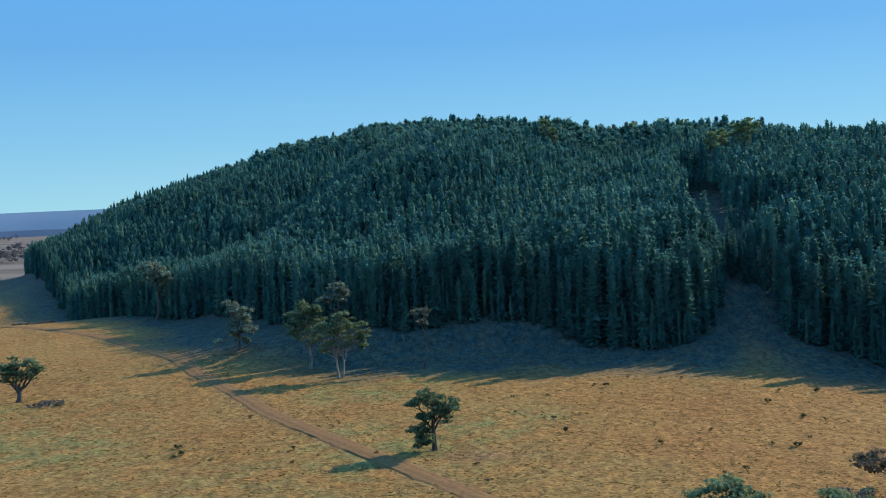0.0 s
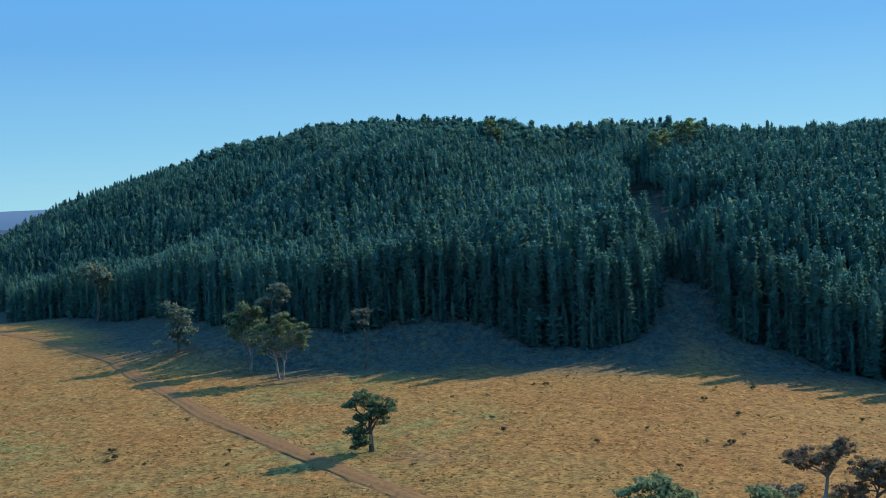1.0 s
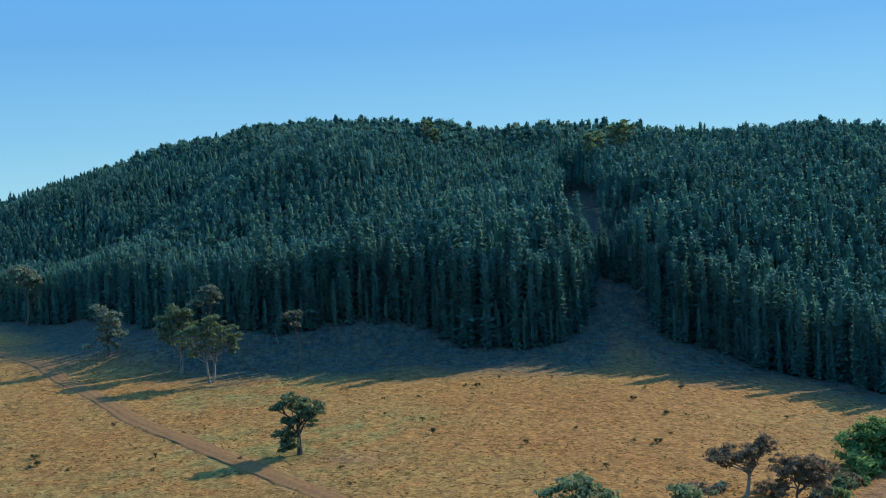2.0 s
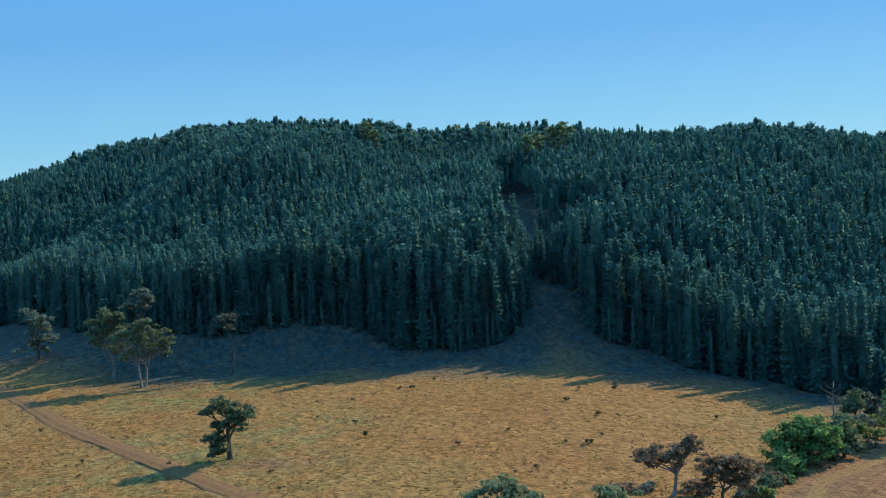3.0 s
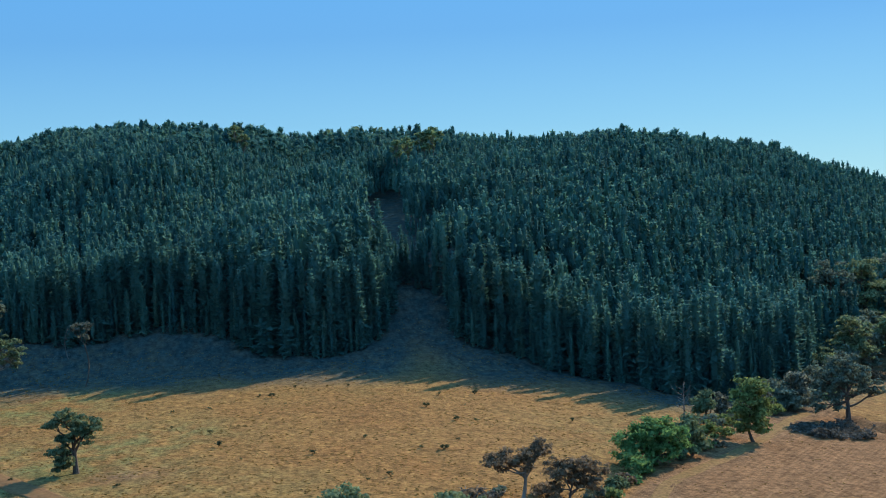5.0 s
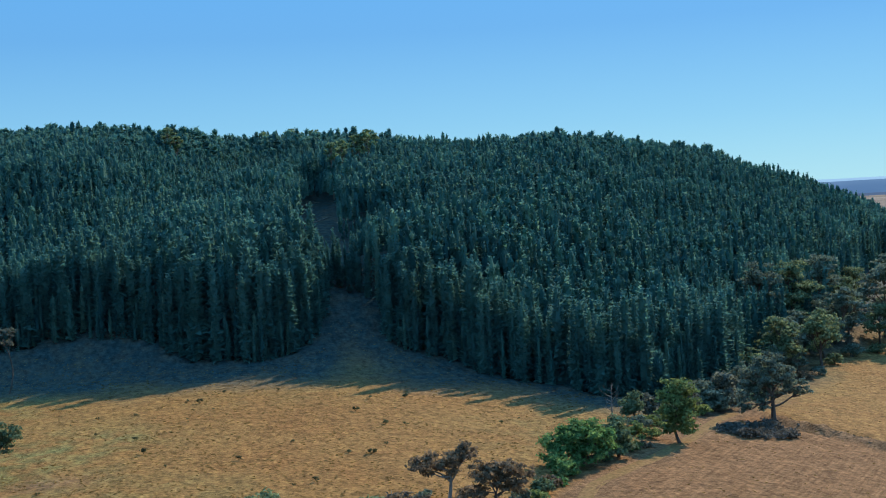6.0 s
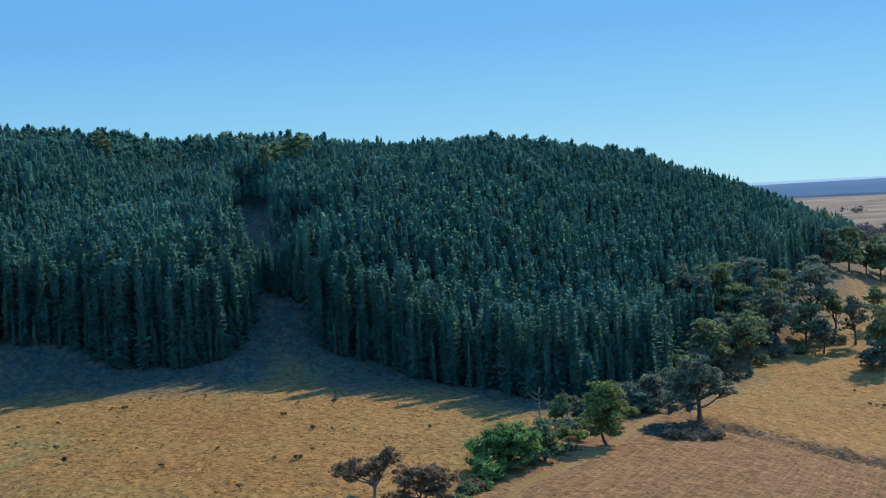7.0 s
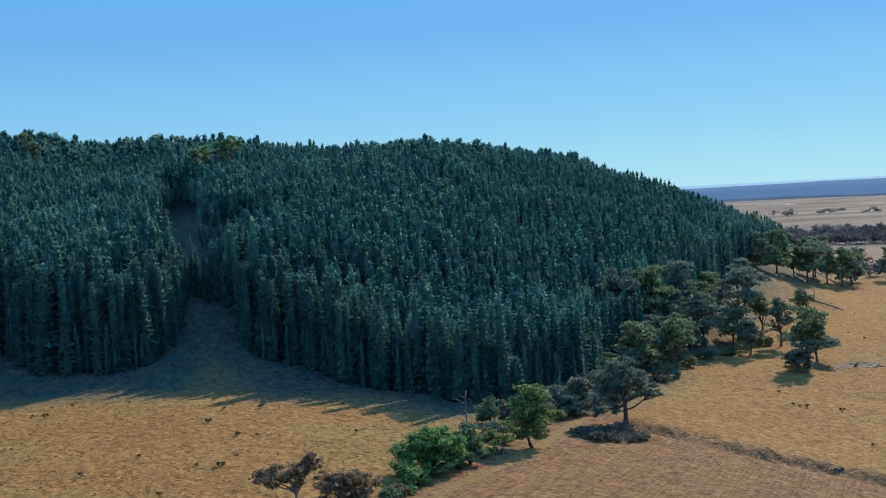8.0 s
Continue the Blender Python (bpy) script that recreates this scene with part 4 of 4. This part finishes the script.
def brush_pile(x, y, wide, sticks, seed, label):
    """Felled branches lying in a heap."""
    rng = np.random.default_rng(seed)
    heap = new("brush_pile")
    heap.location = spot(x, y, 0)
    wood, green = [], []
    for k in range(sticks):
        a, u = rng.uniform(0, 6.3), math.sqrt(rng.random())
        px, py = wide * u * math.cos(a), wide * u * math.sin(a) * 0.75
        pz = float(land(x + px, y + py) - land(x, y)) + 0.15
        d = rng.normal(0, 1, 3) * (1.5, 1.5, 0.35)
        wood.append(tube(bend((px, py, pz), np.array([px, py, pz + 0.35]) + d, rng, 0.1, 3), [0.08, 0.06, 0.02], 4))
        if rng.random() < 0.6:
            green.append(clump(rng, (px, py, pz + 0.25), rng.uniform(0.6, 1.1), 14, 0.4, 0.5))
    part("branches", joined(wood), DEAD, heap)
    part("dead_leaves", joined(green), TWIG, heap)
    return tagged(heap, label, "brush pile")


# some fallen branches; heap and scrub stand in for the big gum's dappled shadow
brush_pile(156, 228, 9.5, 170, 3, "fallen branches below the big gum, heaped dark in place of its shadow")
for k, (dx, dy) in enumerate(((-6, 2), (-2, -3), (3, 1), (0, 4), (6, 5), (-5, -4), (4, -4))):
    tagged(shrub(157 + dx * 1.1, 229 + dy * 1.2, 1.5 + 0.3 * (k % 3), 5.6, "low dark leafless scrub added in place of the big gum tree shadow", TWIG, 160 + k, 0.34, 14), group="scrub below the big gum")
rng = np.random.default_rng(41)
for k in range(44):
    i = k % 4
    t = (k // 4) / 11 + rng.uniform(0, 0.08)
    (ax, ay), (bx, by) = BANK[i], BANK[i + 1]
    tagged(shrub(ax + (bx - ax) * t + rng.normal(0, 0.5), ay + (by - ay) * t + rng.normal(0, 0.5), rng.uniform(0.5, 1.0), rng.uniform(1.6, 3.0), "low dark dry scrub along the eroded bank", TWIG if k % 3 else GUM_RED, 170 + k, 0.3, 8, stems=3), group="scrub along the bank")
brush_pile(-101, 288, 5.0, 46, 4, "fallen branches beside the old gum tree")
brush_pile(63, 184, 4.0, 40, 5, "grey heap of dry branches beside the hedgerow")
brush_pile(-182, 512, 10.0, 90, 6, "low grey brush beyond the far end of the track")


# ---- weeds and grass ----
def weed_mesh(seed, high):
    rng = np.random.default_rng(seed)
    pieces = []
    for k in range(9):
        a = rng.uniform(0, 6.3)
        top = np.array([math.cos(a) * high * 0.45, math.sin(a) * high * 0.45, high * rng.uniform(0.5, 1.0)])
        pieces.append(tube(bend((0, 0, 0), top, rng, 0.08, 3), [0.03, 0.022, 0.01], 3))
        pieces.append(clump(rng, top * 0.8, 0.22 * high, 9, 0.2 * high, 0.9))
    v, f = joined(pieces)
    return raw_mesh("weed", v, f, WEED)


WEED_SPOTS = [(45, 291), (35, 281), (38, 280), (58, 289), (78, 240), (86, 271), (52, 231), (40, 220), (65, 217), (61, 219), (51, 200), (23, 233), (23, 271), (99, 238), (74, 242), (-45, 260), (-31, 227), (-53, 226), (-46, 220), (77, 271), (71, 258), (66, 218), (22, 245), (-55, 232), (-30, 216), (230, 255), (232, 252), (231, 253.5), (239, 272), (238, 245), (216, 210), (151, 182), (135, 183), (340, 356), (335, 342), (291, 298)]
weeds = [weed_mesh(k, h) for k, h in enumerate((0.9, 1.2, 1.5))]
rng = np.random.default_rng(23)
spots = WEED_SPOTS + [(rng.uniform(-110, 120), rng.uniform(186, 285)) for _ in range(34)] + [(rng.uniform(290, 420), rng.uniform(310, 440)) for _ in range(26)]
for k, (x, y) in enumerate(spots):
    if side(x, y) > -4 and x < 200:
        continue
    big = 0.8 if k < len(WEED_SPOTS) else rng.uniform(0.25, 0.5)
    ob = new("thistle", weeds[k % 3])
    ob.matrix_basis = Matrix.LocRotScale(spot(x, y, 0.08), Euler((0, 0, rng.uniform(0, 6.3))), (big * 1.2, big * 1.2, big))
    tagged(ob, "dark dry thistle standing in the pasture", "thistle", "thistles in the pasture")


def build_tufts():
    """Dry grass in tufts over the near pasture."""
    rng = np.random.default_rng(29)
    m = 150000
    x, y = rng.uniform(-150, 330, m), 172 + 200 * rng.random(m) ** 1.3
    density = 0.25 + 0.75 * vnoise(x, y, 9, 14)
    keep = (rng.random(m) < 0.55 * density) & (y < np.interp(x, EX, EY) - 4) & (near_line(x, y, TRACK) > 1.9) & (near_line(x, y, FARM_ROAD) > 1.8)
    keep &= (side(x, y) < 0) | (rng.random(m) < 0.1)
    x, y = x[keep], y[keep]
    z = land(x, y) + 0.34 * (vnoise(x, y, 7, 1) - 0.5) + 0.42 * (vnoise(x, y, 3.2, 2) - 0.5) - 0.03
    n = len(x)
    h = rng.uniform(0.05, 0.17, n) * (0.6 + 0.9 * vnoise(x, y, 5, 15))
    w = rng.uniform(0.12, 0.4, n)
    V, F = [], []
    for b in range(2):
        a = rng.uniform(0, 6.283, n)
        c, s = np.cos(a) * w, np.sin(a) * w
        lean = rng.normal(0, 0.25, (2, n)) * h
        V.append(np.stack([np.stack([x - c, y - s, z], -1), np.stack([x + c, y + s, z], -1), np.stack([x + c * 0.6 + lean[0], y + s * 0.6 + lean[1], z + h], -1), np.stack([x - c * 0.6 + lean[0], y - s * 0.6 + lean[1], z + h * 0.85], -1)], 1))
        k = (np.arange(n) * 4 + b * n * 4)[:, None]
        F.append(k + np.array([[0, 1, 2, 3]]))
    ob = new("dry_grass", raw_mesh("dry_grass", np.concatenate(V).reshape(-1, 3), np.concatenate(F), STRAW))
    tagged(ob, "tufts of dry straw-coloured grass", "grass", kind="stuff")


build_tufts()


# ---- the distance ----
def polar(az, d):
    """Plan point d metres off, az degrees clockwise from straight ahead."""
    return d * math.sin(radians(az)), d * math.cos(radians(az))


def far_range(az0, az1, d, low, heights, mat, label, seed):
    """A long, low range of hills on the horizon."""
    rng = np.random.default_rng(seed)
    n = 90
    V = []
    for k in range(n):
        t = k / (n - 1)
        az = az0 + (az1 - az0) * t
        top = float(np.interp(t, np.linspace(0, 1, len(heights)), heights)) + 5 * float(vnoise(k * 1.0, seed * 7.0, 5, seed)) + 2.0 * float(vnoise(k * 1.0, seed * 3.0, 1.7, seed))
        for dd, z in ((-260, low), (-120, low + (top - low) * 0.6), (0, top), (140, low)):
            V.append((*polar(az, d + dd), z))
    idx = np.arange(n * 4).reshape(n, 4)
    quads = np.stack([idx[:-1, :-1], idx[1:, :-1], idx[1:, 1:], idx[:-1, 1:]], -1).reshape(-1, 4)
    tagged(new("backdrop_range", raw_mesh("backdrop_range", V, quads, mat, True)), label, "hills", kind="structure")


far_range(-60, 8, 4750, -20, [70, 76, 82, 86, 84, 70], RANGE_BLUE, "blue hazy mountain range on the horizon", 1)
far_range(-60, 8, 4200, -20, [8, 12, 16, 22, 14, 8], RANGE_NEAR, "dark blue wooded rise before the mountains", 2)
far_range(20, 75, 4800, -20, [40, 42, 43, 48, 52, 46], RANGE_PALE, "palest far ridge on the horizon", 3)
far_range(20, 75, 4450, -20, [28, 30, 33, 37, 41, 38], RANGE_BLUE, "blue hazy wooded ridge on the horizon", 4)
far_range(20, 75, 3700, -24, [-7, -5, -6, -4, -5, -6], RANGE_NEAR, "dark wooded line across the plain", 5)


def far_woods(name, areas, label, seed):
    rng = np.random.default_rng(seed)
    pieces = []
    for az0, az1, d0, d1, n in areas:
        for _ in range(n):
            x, y = polar(rng.uniform(az0, az1), rng.uniform(d0, d1))
            h = rng.uniform(9, 17)
            z = float(land(x, y)) - 3
            for q in range(2):
                pieces.append(clump(rng, (x + rng.normal(0, 3), y + rng.normal(0, 3), z + h * rng.uniform(0.35, 0.8)), rng.uniform(3.5, 6.0), 26, 1.6, 0.8))
    v, f = joined(pieces)
    tagged(new(name, raw_mesh(name, v, f, WOODS)), label, "woods", kind="stuff")


far_woods("far_woods", [(38.6, 56, 1080, 1260, 760), (39.2, 56, 720, 800, 60), (36, 56, 1900, 2100, 60)], "dull distant woods on the plain", 31)
far_woods("far_woods", [(-34, -18.9, 1350, 2300, 420), (-34, -20, 2900, 3600, 120)], "brownish distant woods in the valley", 32)
shed = new("farm_shed")
shed.location = (*polar(39.7, 2950), -19)
shed.rotation_euler = (0, 0, radians(-38))
bm = bmesh.new()
bmesh.ops.create_cube(bm, size=1, matrix=Matrix.Translation((0, 0, 3.0)) @ Matrix.Diagonal((22, 11, 6, 1)))
me = bpy.data.meshes.new("wall")
bm.to_mesh(me)
bm.free()
me.materials.append(WHITE)
new("wall", me).parent = shed
part("roof", (np.array([(-11.5, -6, 6), (11.5, -6, 6), (11.5, 0, 8.6), (-11.5, 0, 8.6), (11.5, 6, 6), (-11.5, 6, 6)], float), np.array([(0, 1, 2), (0, 2, 3), (3, 2, 4), (3, 4, 5), (1, 4, 2), (0, 3, 5)])), WHITE, shed)
tagged(shed, "white sheet-metal farm shed on the plain", "shed")
